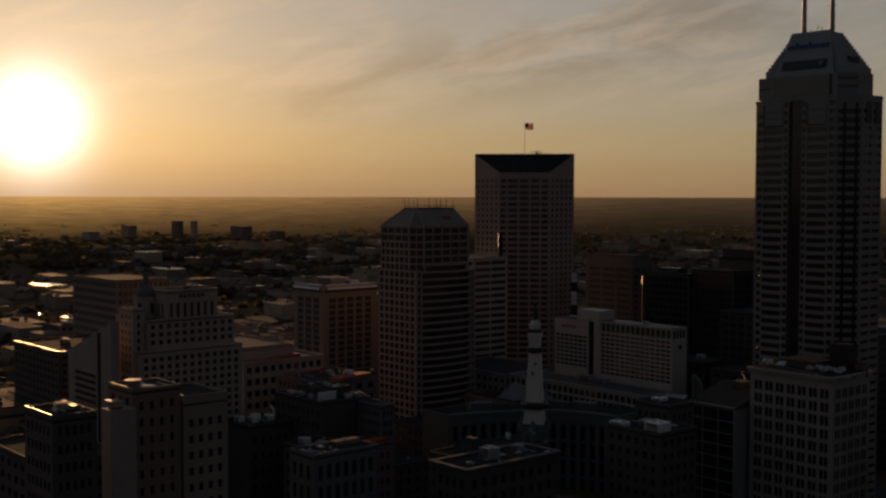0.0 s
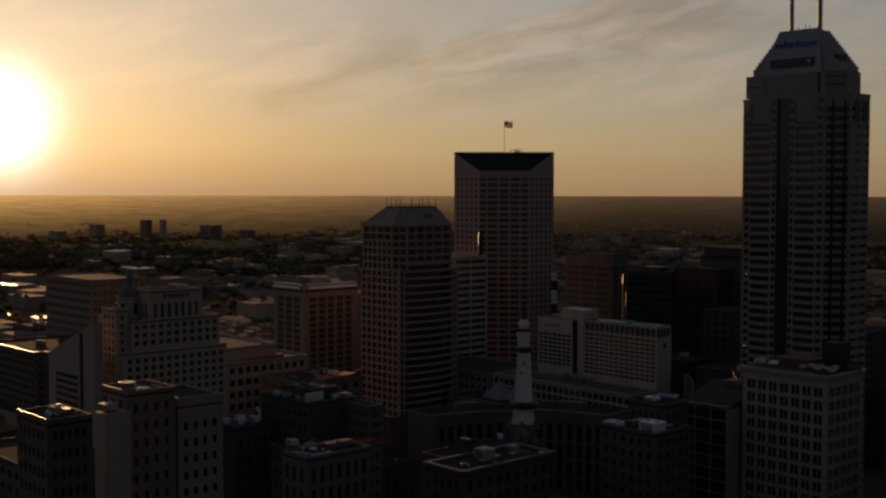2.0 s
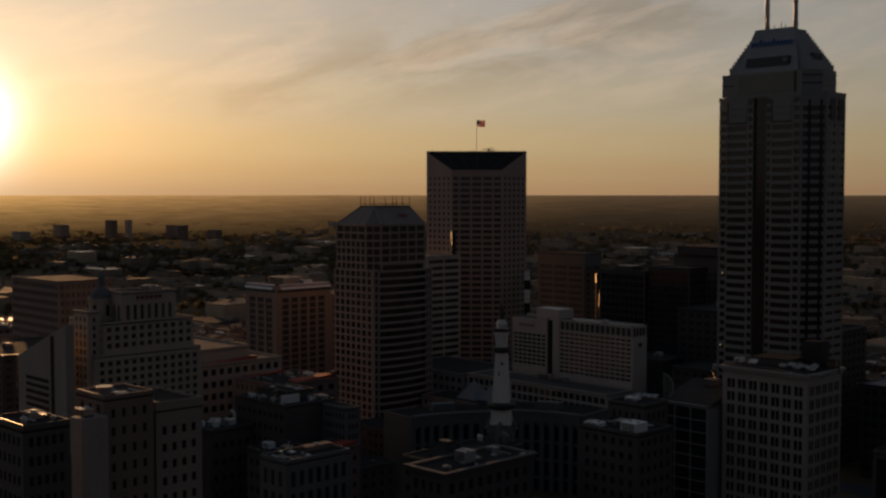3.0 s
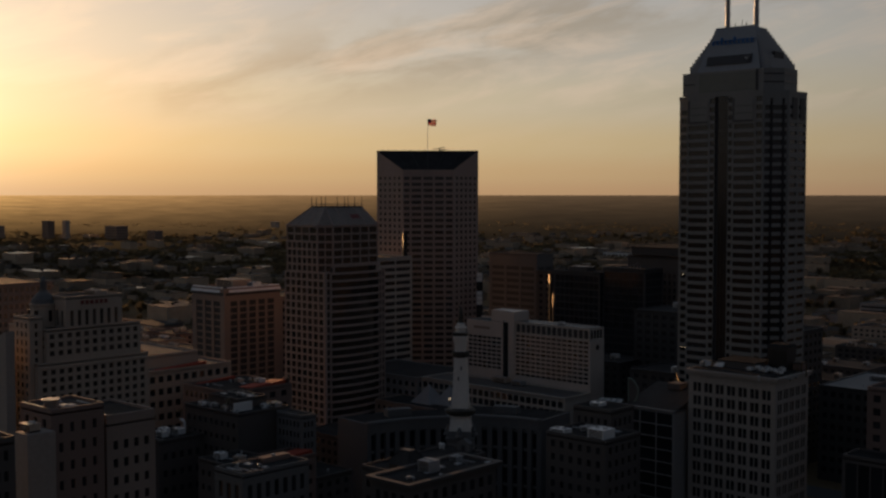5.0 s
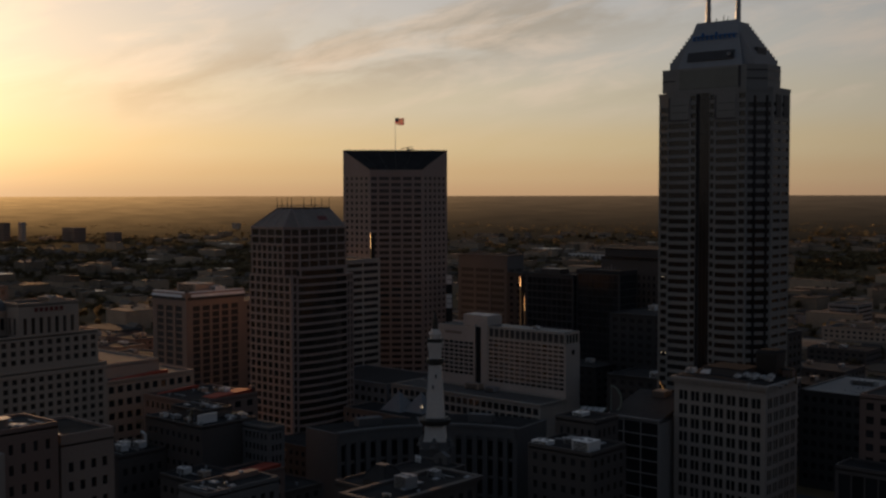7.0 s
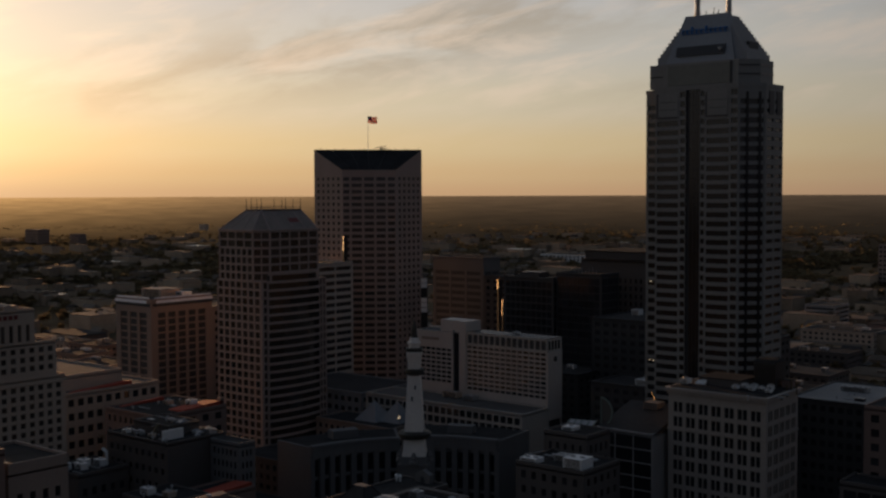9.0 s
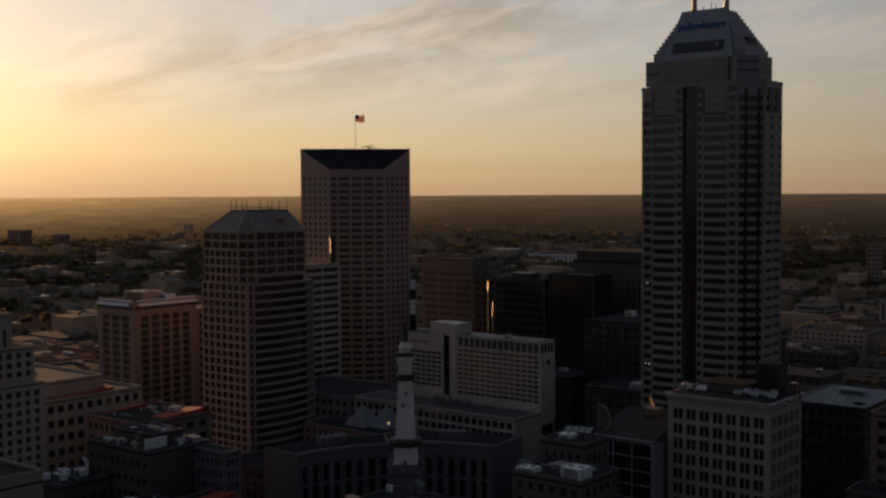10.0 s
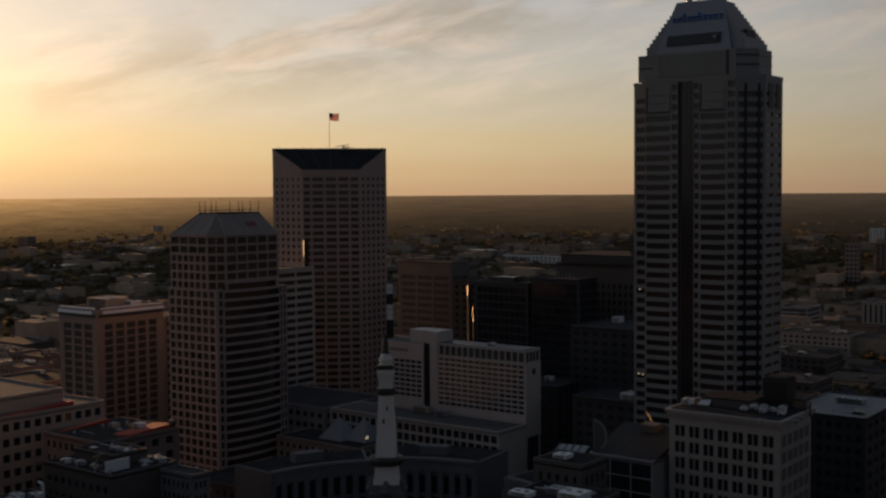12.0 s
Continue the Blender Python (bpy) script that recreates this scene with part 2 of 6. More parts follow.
# ---- mesh helpers ----
class Shape:
    """Collects solid pieces of one mesh."""

    def __init__(self):
        self.v, self.f, self.k = [], [], {}

    def face(self, *pts):
        """A face whose corners are shared with its neighbours."""
        ids = []
        for p in pts:
            key = tuple(round(float(c), 3) for c in p)
            if key not in self.k:
                self.k[key] = len(self.v)
                self.v.append(key)
            ids.append(self.k[key])
        self.f.append(tuple(ids))

    def solid(self, verts, faces):
        n = len(self.v)
        self.v += [tuple(p) for p in verts]
        self.f += [tuple(i + n for i in f) for f in faces]
        return self

    def prism(self, poly, z0, z1, top=None):
        """A prism over a counter-clockwise polygon; top: another polygon for its upper end."""
        n, top = len(poly), top or poly
        v = [(x, y, z0) for x, y in poly] + [(x, y, z1) for x, y in top]
        return self.solid(v, [tuple(range(n - 1, -1, -1)), tuple(range(n, 2 * n))] + [(i, (i + 1) % n, n + (i + 1) % n, n + i) for i in range(n)])

    def box(self, x0, x1, y0, y1, z0, z1):
        return self.prism([(x0, y0), (x1, y0), (x1, y1), (x0, y1)], z0, z1)

    def slab(self, p, u, a0, a1, d0, d1, z0, z1):
        """A box on a wall line: p its start, u along it; d counts outwards."""
        n = (u[1], -u[0])
        c = [(p[0] + u[0] * a + n[0] * d, p[1] + u[1] * a + n[1] * d) for a, d in ((a0, d1), (a1, d1), (a1, d0), (a0, d0))]
        return self.prism(c, z0, z1)

    def tube(self, a, b, r0, r1=None, sides=8):
        a, b = Vector(a), Vector(b)
        q = (b - a).to_track_quat("Z", "Y")
        r1 = r0 if r1 is None else r1
        ring = [Vector((math.cos(2 * math.pi * i / sides), math.sin(2 * math.pi * i / sides), 0)) for i in range(sides)]
        v = [a + q @ (k * r0) for k in ring] + [b + q @ (k * r1) for k in ring]
        return self.solid(v, [tuple(range(sides - 1, -1, -1)), tuple(range(sides, 2 * sides))] + [(i, (i + 1) % sides, sides + (i + 1) % sides, sides + i) for i in range(sides)])

    def lathe(self, x, y, profile, sides=24):
        v = [(x + r * math.cos(2 * math.pi * i / sides), y + r * math.sin(2 * math.pi * i / sides), z) for r, z in profile for i in range(sides)]
        f = [(k * sides + i, k * sides + (i + 1) % sides, (k + 1) * sides + (i + 1) % sides, (k + 1) * sides + i) for k in range(len(profile) - 1) for i in range(sides)]
        f += [tuple(range(sides - 1, -1, -1)), tuple(range((len(profile) - 1) * sides, len(profile) * sides))]
        return self.solid(v, f)

    def mesh(self, name, mat):
        me = bpy.data.meshes.new(name)
        me.from_pydata(self.v, [], self.f)
        me.materials.append(mat)
        return me


def thing(name, x, y, z, label, category, group="", kind=""):
    e = new(name)
    e.location = (x, y, z)
    e.empty_display_size = 2
    return tagged(e, label, category, group, kind)


def part(name, shape, mat, parent, label="", kind=""):
    ob = new(name, shape.mesh(name, M[mat]))
    ob.parent = parent
    ob.matrix_parent_inverse = Matrix.Translation(-whole(parent))
    return tagged(ob, label, kind=kind)


def whole(ob):
    """Where an object with unturned parents stands."""
    return Vector(ob.location) if ob.parent is None else Vector((0, 0, 0)) + Vector(ob.parent.location) * 0


def single(name, shape, mat, label, category, group="", kind=""):
    return tagged(new(name, shape.mesh(name, M[mat])), label, category, group, kind)


PANES = {}


def pane(w, h, mat, m, parent, name="window"):
    key = (round(w, 2), round(h, 2), mat, name)
    if key not in PANES:
        PANES[key] = Shape().box(-w / 2, w / 2, -0.03, 0.03, -h / 2, h / 2).mesh(name, M[mat])
    ob = new(name, PANES[key])
    ob.parent = parent
    ob.matrix_parent_inverse = Matrix.Translation(-parent.location)
    ob.matrix_basis = m
    return ob


def inset(poly, d):
    n, out = len(poly), []
    for i in range(n):
        p0, p1, p2 = Vector(poly[i - 1]), Vector(poly[i]), Vector(poly[(i + 1) % n])
        a, b = (p1 - p0).normalized(), (p2 - p1).normalized()
        na, nb = Vector((-a.y, a.x)), Vector((-b.y, b.x))
        k = (na + nb) / max(0.3, 1 + na.dot(nb))
        out.append((p1.x + k.x * d, p1.y + k.y * d))
    return out


def rect(x0, x1, y0, y1):
    return [(x0, y0), (x1, y0), (x1, y1), (x0, y1)]


def facade(wall, cells, p, q, z0, z1, cols, fill=0.6, floor=4.0, glass=0.55, side=1.0, foot=1.0, head=1.5, depth=0.5, ribbon=False):
    """Piers and bands proud of the core, with a window in each opening. cells collects (middle, turn, width, height)."""
    p, q = Vector(p), Vector(q)
    u = (q - p).normalized()
    n = Vector((u.y, -u.x))
    length = (q - p).length
    pitch = (length - 2 * side) / cols
    w = pitch * fill
    spans = [(side + pitch * (i + 0.5) - w / 2, side + pitch * (i + 0.5) + w / 2) for i in range(cols)]
    rows, z = [], z1 - head
    while z - floor > z0 + foot:
        rows.append((z - floor * glass, z))
        z -= floor
    # one pierced sheet: wall between the openings, reveals inside them
    es = sorted({0.0, length, *(v for sp in spans for v in sp)})
    zs = sorted({z0, z1, *(v for r in rows for v in r)})
    at = lambda a, d, z: (p.x + u.x * a - n.x * d, p.y + u.y * a - n.y * d, z)
    holes = {(round(sp[0], 4), round(r[0], 4)) for sp in spans for r in rows}
    for a, b in zip(es, es[1:]):
        for lo, hi in zip(zs, zs[1:]):
            if (round(a, 4), round(lo, 4)) in holes:
                q4 = [(a, lo), (b, lo), (b, hi), (a, hi)]
                for (a1, h1), (a2, h2) in zip(q4, q4[1:] + q4[:1]):
                    if ribbon and a1 == a2:
                        continue
                    wall.face(at(a1, 0, h1), at(a2, 0, h2), at(a2, depth + 0.05, h2), at(a1, depth + 0.05, h1))
            else:
                wall.face(at(a, 0, lo), at(b, 0, lo), at(b, 0, hi), at(a, 0, hi))
    turn = math.atan2(u.y, u.x)
    for j, (lo, hi) in enumerate(rows):
        for i, (a, b) in enumerate(spans):
            c = p + u * ((a + b) / 2) - n * (depth - 0.12)
            cells.append((Vector((c.x, c.y, (lo + hi) / 2)), turn, b - a, hi - lo))


def plain(wall, p, q, z0, z1):
    wall.face((*p, z0), (*q, z0), (*q, z1), (*p, z1))


def glaze(cells, mat, parent, limit=300, name="window"):
    """Each window a pane of its own; past the limit the rest is one piece."""
    for c, turn, w, h in cells[:limit]:
        pane(w, h, mat, Matrix.Translation(c) @ Matrix.Rotation(turn, 4, "Z"), parent, name)
    rest = Shape()
    for c, turn, w, h in cells[limit:]:
        u = Vector((math.cos(turn), math.sin(turn)))
        rest.slab((c.x, c.y), u, -w / 2, w / 2, -0.03, 0.03, c.z - h / 2, c.z + h / 2)
    if rest.v:
        part("glazing", rest, mat, parent, kind="stuff")


def rooftop(parent, poly, z, mat="roof", rim=1.1, wall_mat="limestone", thick=0.45):
    """A flat roof inside a parapet."""
    part("roof", Shape().prism(inset(poly, thick + 0.02), z - 0.6, z - rim + 0.15), mat, parent)
    s = Shape()
    n, inner = len(poly), inset(poly, thick)
    for i in range(n):
        k = (i + 1) % n
        s.prism([poly[i], poly[k], inner[k], inner[i]], z - rim - 0.4, z)
    part("parapet", s, wall_mat, parent)


def unit(x, y, z, w, d, h, mat="steel", label="grey rooftop plant unit on a flat roof", turn=0):
    """An air handling unit with feet, a louvred side and fan cowls."""
    t = thing("rooftop_unit", x, y, z, label, "roof unit", "rooftop units")
    s = Shape().box(x - w / 2, x + w / 2, y - d / 2, y + d / 2, z + 0.25, z + h)
    s.box(x - w / 2 - 0.08, x + w / 2 + 0.08, y - d / 2 - 0.08, y + d / 2 + 0.08, z + h, z + h + 0.12)
    casing = part("casing", s, mat, t)
    for a in (-1, 1):
        part("skid", Shape().box(x + a * w * 0.35 - 0.15, x + a * w * 0.35 + 0.15, y - d / 2, y + d / 2, z - 0.15, z + 0.25), "dark_metal", t)
    for k in range(max(1, int(w / 2.2))):
        fx = x - w / 2 + (k + 0.5) * w / max(1, int(w / 2.2))
        part("fan_cowl", Shape().lathe(fx, y, [(0.75, z + h + 0.1), (0.75, z + h + 0.5), (0.6, z + h + 0.5)], 12), "steel", casing)
    lv = Shape()
    for k in range(int(h / 0.4)):
        lv.box(x - w * 0.4, x + w * 0.4, y - d / 2 - 0.07, y - d / 2, z + 0.4 + k * 0.4, z + 0.6 + k * 0.4)
    if lv.v:
        part("louvre", lv, "dark_metal", casing)
    return t


def clutter(x0, x1, y0, y1, z, count):
    """Vents, hatches and pipes scattered over a flat roof."""
    for _ in range(count):
        x, y, kind = random.uniform(x0, x1), random.uniform(y0, y1), random.random()
        if kind < 0.4:
            t = thing("roof_vent", x, y, z, "small grey metal vent on a flat roof", "vent", "roof vents")
            part("pipe", Shape().tube((x, y, z - 0.3), (x, y, z + 1.0), 0.28, 0.28, 8), "steel", t)
            part("cowl", Shape().lathe(x, y, [(0.5, z + 0.95), (0.55, z + 1.15), (0.12, z + 1.5)], 10), "steel", t)
        elif kind < 0.7:
            w, d = random.uniform(1.2, 3.0), random.uniform(1.2, 2.4)
            t = thing("roof_hatch", x, y, z, "low framed skylight hatch on a flat roof", "hatch", "roof hatches")
            part("curb", Shape().box(x - w / 2, x + w / 2, y - d / 2, y + d / 2, z - 0.3, z + 0.5), "roof_pale", t)
            part("lid", Shape().prism(rect(x - w / 2 - .1, x + w / 2 + .1, y - d / 2 - .1, y + d / 2 + .1), z + 0.5, z + 0.8, rect(x - w / 3, x + w / 3, y - d / 3, y + d / 3)), "pyramid_glass", t)
        else:
            l = random.uniform(3, 8)
            t = thing("roof_pipe", x, y, z, "long pipe run on sleepers across a flat roof", "pipe", "roof pipes")
            part("pipe", Shape().tube((x - l / 2, y, z + 0.35), (x + l / 2, y, z + 0.35), 0.2, 0.2, 7), "steel", t)
            for k in (-0.4, 0, 0.4):
                part("sleeper", Shape().box(x + l * k - 0.15, x + l * k + 0.15, y - 0.4, y + 0.4, z - 0.3, z + 0.16), "bronze_brick", t)


def block(name, label, category, poly, z1, wall_mat, faces, glass="glass", z0=GROUND, roof="roof", rim=1.1, core="black", limit=64, group=""):
    """A building: core, facades (edge number: settings), windows and roof. Edges with no settings are plain walls."""
    cx, cy = sum(p[0] for p in poly) / len(poly), sum(p[1] for p in poly) / len(poly)
    t = thing(name, cx, cy, z0, label, category, group)
    wall, cells = Shape(), []
    part("core", Shape().prism(inset(poly, 0.5), z0, z1 - rim - 0.2), core, t)
    for i in range(len(poly)):
        p, q = poly[i], poly[(i + 1) % len(poly)]
        if i in faces:
            facade(wall, cells, p, q, z0, z1 - rim, **faces[i])
        else:
            plain(wall, p, q, z0, z1 - rim)
    part("wall", wall, wall_mat, t)
    glaze(cells, glass, t, limit)
    rooftop(t, poly, z1, roof, rim, wall_mat)
    return t


# ---- ground ----
CENTRE = Vector((275, -295))
RISE = 132.0


def land(r):
    """The land's height at a distance from the vantage point: flat, then lifting gently to the far horizon."""
    if r < 1500:
        return GROUND
    true = 1500 * math.exp((r / 1500 - 1) / 0.586)
    return GROUND + RISE * (1 - r / true)


def land_scale(r):
    return 1.0 if r < 1500 else r / (1500 * math.exp((r / 1500 - 1) / 0.586))


g = Shape()
radii = [0, 300, 700, 1100, 1500] + [1500 + 3350 * (k / 26) for k in range(1, 27)]
seg = 120
for r in radii[1:]:
    for i in range(seg):
        a = 2 * math.pi * i / seg
        k = 1.0 if r < 4700 else 1 + 0.004 * math.sin(i * 1.7) * math.sin(i * 0.37)
        g.v.append((CENTRE.x + r * math.cos(a), CENTRE.y + r * math.sin(a), GROUND + (land(r) - GROUND) * k))
g.v.append((CENTRE.x, CENTRE.y, GROUND))
last = len(g.v) - 1
for i in range(seg):
    g.f.append((last, i, (i + 1) % seg))
for k in range(len(radii) - 2):
    for i in range(seg):
        g.f.append((k * seg + i, (k + 1) * seg + i, (k + 1) * seg + (i + 1) % seg, k * seg + (i + 1) % seg))
single("ground", g, "land", "dark wooded plain reaching to the far horizon", "ground", kind="structure")

# the far distance: a plain backdrop with haze painted as emission, brightest under the sun
air = bpy.data.materials.new("painted_haze")
air.use_nodes = True
an, al = air.node_tree.nodes, air.node_tree.links
an.clear()


def amath(op, *values):
    n = an.new("ShaderNodeMath")
    n.operation = op
    for i, v in enumerate(values):
        if isinstance(v, (int, float)):
            n.inputs[i].default_value = v
        else:
            al.new(v, n.inputs[i])
    return n.outputs[0]


def aramp(fac, stops):
    n = an.new("ShaderNodeValToRGB")
    while len(n.color_ramp.elements) < len(stops):
        n.color_ramp.elements.new(0.5)
    for e, (p, c) in zip(n.color_ramp.elements, stops):
        e.position, e.color = p, (*c, 1)
    al.new(fac, n.inputs[0])
    return n.outputs[0]


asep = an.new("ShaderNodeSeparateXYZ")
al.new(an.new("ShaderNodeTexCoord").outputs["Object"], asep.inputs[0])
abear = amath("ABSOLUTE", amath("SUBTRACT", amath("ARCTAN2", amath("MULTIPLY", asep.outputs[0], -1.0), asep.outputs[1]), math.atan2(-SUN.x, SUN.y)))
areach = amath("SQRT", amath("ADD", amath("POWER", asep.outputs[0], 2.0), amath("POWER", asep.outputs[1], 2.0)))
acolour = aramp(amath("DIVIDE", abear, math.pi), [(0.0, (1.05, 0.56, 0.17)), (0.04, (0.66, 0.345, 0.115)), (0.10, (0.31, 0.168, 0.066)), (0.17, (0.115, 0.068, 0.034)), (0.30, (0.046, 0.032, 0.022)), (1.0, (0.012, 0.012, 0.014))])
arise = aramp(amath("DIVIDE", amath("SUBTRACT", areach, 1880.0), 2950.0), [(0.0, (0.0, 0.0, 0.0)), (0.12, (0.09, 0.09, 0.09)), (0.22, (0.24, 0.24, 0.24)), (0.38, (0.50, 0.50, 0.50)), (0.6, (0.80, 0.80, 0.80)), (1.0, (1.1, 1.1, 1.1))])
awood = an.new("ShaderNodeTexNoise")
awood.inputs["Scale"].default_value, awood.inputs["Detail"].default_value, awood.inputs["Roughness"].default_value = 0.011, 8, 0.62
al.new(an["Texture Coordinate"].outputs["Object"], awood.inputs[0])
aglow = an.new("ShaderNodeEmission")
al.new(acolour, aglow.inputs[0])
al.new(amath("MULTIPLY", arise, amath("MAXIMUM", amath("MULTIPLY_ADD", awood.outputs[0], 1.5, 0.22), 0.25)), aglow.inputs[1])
asoil = an.new("ShaderNodeBsdfDiffuse")
asoil.inputs[0].default_value = (0.07, 0.055, 0.035, 1)
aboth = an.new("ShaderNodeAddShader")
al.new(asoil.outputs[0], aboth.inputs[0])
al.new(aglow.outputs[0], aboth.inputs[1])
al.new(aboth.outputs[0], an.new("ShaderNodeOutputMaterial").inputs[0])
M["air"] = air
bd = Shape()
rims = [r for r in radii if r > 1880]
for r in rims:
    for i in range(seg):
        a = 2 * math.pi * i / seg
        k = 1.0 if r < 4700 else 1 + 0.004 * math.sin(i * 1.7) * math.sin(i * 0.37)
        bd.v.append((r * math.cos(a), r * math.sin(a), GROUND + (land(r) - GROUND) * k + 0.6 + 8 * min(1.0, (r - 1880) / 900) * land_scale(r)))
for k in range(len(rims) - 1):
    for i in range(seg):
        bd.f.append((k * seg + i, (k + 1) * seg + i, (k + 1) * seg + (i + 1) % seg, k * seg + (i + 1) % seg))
backdrop = single("backdrop", bd, "air", "far plain with warm haze painted in as glow", "backdrop", kind="structure")
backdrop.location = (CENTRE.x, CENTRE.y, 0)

# streets of the downtown grid and the round plaza
MX, MY = -4.5, 18.0
for k, x in enumerate((-470, -315, -160, MX, 150, 300)):
    single("road", Shape().box(x - 9, x + 9, -700, 900, GROUND, GROUND + 0.06), "asphalt", "dark asphalt street between downtown blocks", "road", kind="structure")
for k, y in enumerate((-290, -137, MY, 172, 325, 480)):
    single("road", Shape().box(-700, 500, y - 9, y + 9, GROUND, GROUND + 0.10), "asphalt", "dark asphalt cross street between downtown blocks", "road", kind="structure")
ring = Shape()
ring.lathe(MX, MY, [(46, GROUND), (46, GROUND + 0.14)], 64)
single("pavement", ring, "paving", "round brick-paved plaza at the foot of the monument", "pavement", kind="structure")


# ---- the stepped-crown skyscraper ----
def skyscraper():
    poly = [(43, 102.6), (76.2, 102.6), (83.5, 110), (83.5, 125), (76.2, 132.5), (43, 132.5), (34.5, 125), (34.5, 110.6), (43, 110.6)]
    t = thing("skyscraper", 59, 118, GROUND, "tall grey granite skyscraper with a stepped crown and two masts", "skyscraper")
    top = 181.6
    part("core", Shape().prism(inset(poly, 0.8), GROUND, top - 2), "black_glass", t)
    wall, cells = Shape(), []
    # south front: wide and narrow bays either side of a recessed slot
    bay = dict(cols=1, fill=0.96, floor=3.38, glass=0.58, side=0.3, foot=3, head=2.0, depth=0.6)
    for a, b2, head in ((43, 53.0, 12.5), (53.0, 55.5, 2.0), (61.3, 63.3, 2.0), (63.3, 73.2, 12.5), (73.2, 76.2, 2.0)):
        facade(wall, cells, (a, 102.6), (b2, 102.6), GROUND, top, **{**bay, "head": head, "side": 0.3 if b2 - a > 4 else 0.15})
    part("dark_reveal", Shape().box(55.55, 56.6, 103.3, 103.9, GROUND, top - 1.5), "black", t, "dark upright slot beside the centre panels")
    bay = {**bay, "head": 5.5}
    facade(wall, cells, (34.5, 110.6), (43, 110.6), GROUND, top, **{**bay, "fill": 0.84})
    plain(wall, (43, 110.6), (43, 102.6), GROUND, top)
    facade(wall, cells, (76.2, 102.6), (83.5, 110), GROUND, top, **{**bay, "fill": 0.9})
    facade(wall, cells, (83.5, 110), (83.5, 125), GROUND, top, **{**bay, "cols": 2, "fill": 0.84, "glass": 0.4})
    for p, q in (((83.5, 125), (76.2, 132.5)), ((76.2, 132.5), (43, 132.5)), ((43, 132.5), (34.5, 125)), ((34.5, 125), (34.5, 110.6))):
        plain(wall, p, q, GROUND, top)
    part("wall", wall, "grey_granite", t, "grey granite bands and piers")
    glaze(cells, "coated", t, 300)
    # the glazed slot, flush squares of coated glass in a fine dark grid
    for k in range(50):
        z = top - 0.2 - (k + 1) * 3.38
        for x in (57.4, 58.93, 60.46):
            pane(1.46, 3.24, "coated", Matrix.Translation((x, 103.4, z + 1.69)), t, "slot_window")
    for x in (56.63, 58.16, 59.69, 61.22):
        part("slot_mullion", Shape().box(x - 0.05, x + 0.05, 103.3, 103.5, GROUND, top - 0.2), "dark_metal", t)
    for x, y, z in ((36.5, 110.4, 77.5), (38.2, 110.4, 77.4), (37.0, 110.4, 108.0), (40.0, 110.4, 108.0)):
        part("ceiling_light", Shape().box(x - 0.3, x + 0.3, y - 0.1, y + 0.1, z, z + 0.25), "glow", t, "small lit ceiling lamp behind a window")
    # dark recesses of the south-east corner
    for a in (0.33, 0.78):
        x, y = 76.2 + 7.3 * a, 102.6 + 7.4 * a
        part("corner_recess", Shape().slab((x, y), Vector((0.707, 0.707)), -0.5, 0.5, -0.4, 0.12, GROUND + 8, top - 3), "black_glass", t)
    # framed plant louvres under the parapet
    for x0, x1 in ((44.2, 52.4), (64.2, 72.2)):
        s = Shape().box(x0, x1, 102.3, 102.9, top - 11, top - 3.0)
        part("plant_screen", s, "grey_granite", t)
        for z in (top - 8.4, top - 5.6):
            part("louvre", Shape().box(x0 + 0.8, x1 - 0.5, 102.24, 102.35, z, z + 0.18), "dark_metal", t)
        part("screen_shadow_gap", Shape().box(x0, x1, 102.3, 102.9, top - 11.6, top - 11.05), "black", t)
        part("screen_slot", Shape().box(x0 - 0.7, x0 - 0.05, 102.25, 102.9, top - 11.5, top - 2.5), "black", t)
    for y0, y1 in ((112.5, 116.5), (119, 123)):
        part("louvre", Shape().box(83.2, 83.75, y0, y1, top - 11, top - 2.5), "black", t)
    part("cornice", Shape().prism(inset(poly, -0.15), top - 1.3, top + 0.1), "grey_granite", t)
    # upper block
    up = [(44.5, 105.6), (74.8, 105.6), (80.6, 111.4), (80.6, 122.5), (74, 129.5), (45, 129.5), (38.4, 123), (38.4, 106.4), (44.5, 106.4)]
    part("upper_block", Shape().prism(up, top, 190.6), "grey_granite", t, "glazed grey granite block below the crown")
    part("glazed_panel", Shape().box(46.5, 71.5, 105.35, 105.7, top + 0.8, top + 8.2), "plant_glass", t, "greenish glazed panel of the plant storey")
    part("panel_shadow_gap", Shape().box(71.6, 72.4, 105.3, 105.7, top + 0.5, top + 8.6), "black", t)
    for z in (top + 3.4, top + 6.6):
        part("string_course", Shape().slab((74.8, 105.6), Vector((0.707, 0.707)), 0.1, 8.0, -0.1, 0.12, z, z + 0.5), "black", t)
        part("string_course", Shape().box(80.5, 80.75, 111.6, 122.4, z, z + 0.9), "limestone", t)
    part("string_course", Shape().box(38.5, 44.4, 106.25, 106.5, top + 4.2, top + 4.7), "black", t)
    # crown: steps drawing in on all sides
    crown = Shape()
    steps, x0, x1, y0, y1 = 12, 41.2, 77.2, 107.2, 127.0
    cx, cy = (x0 + x1) / 2, (y0 + y1) / 2
    z, dz = 190.6, (208.2 - 192.2) / steps
    crown.box(x0, x1, y0, y1, z, z + 1.6)
    z += 1.6
    for k in range(steps):
        f = k / (steps - 1)
        hx = (x1 - x0) / 2 * (1 - f) + 7.9 * f
        hy = (y1 - y0) / 2 * (1 - f) + 6.0 * f
        crown.box(cx - hx, cx + hx, cy - hy, cy + hy, z - 0.02, z + dz)
        z += dz
    part("crown", crown, "crown_metal", t, "stepped grey granite crown")
    # the smooth gable that carries the sign, with its dark slot
    gable = Shape()
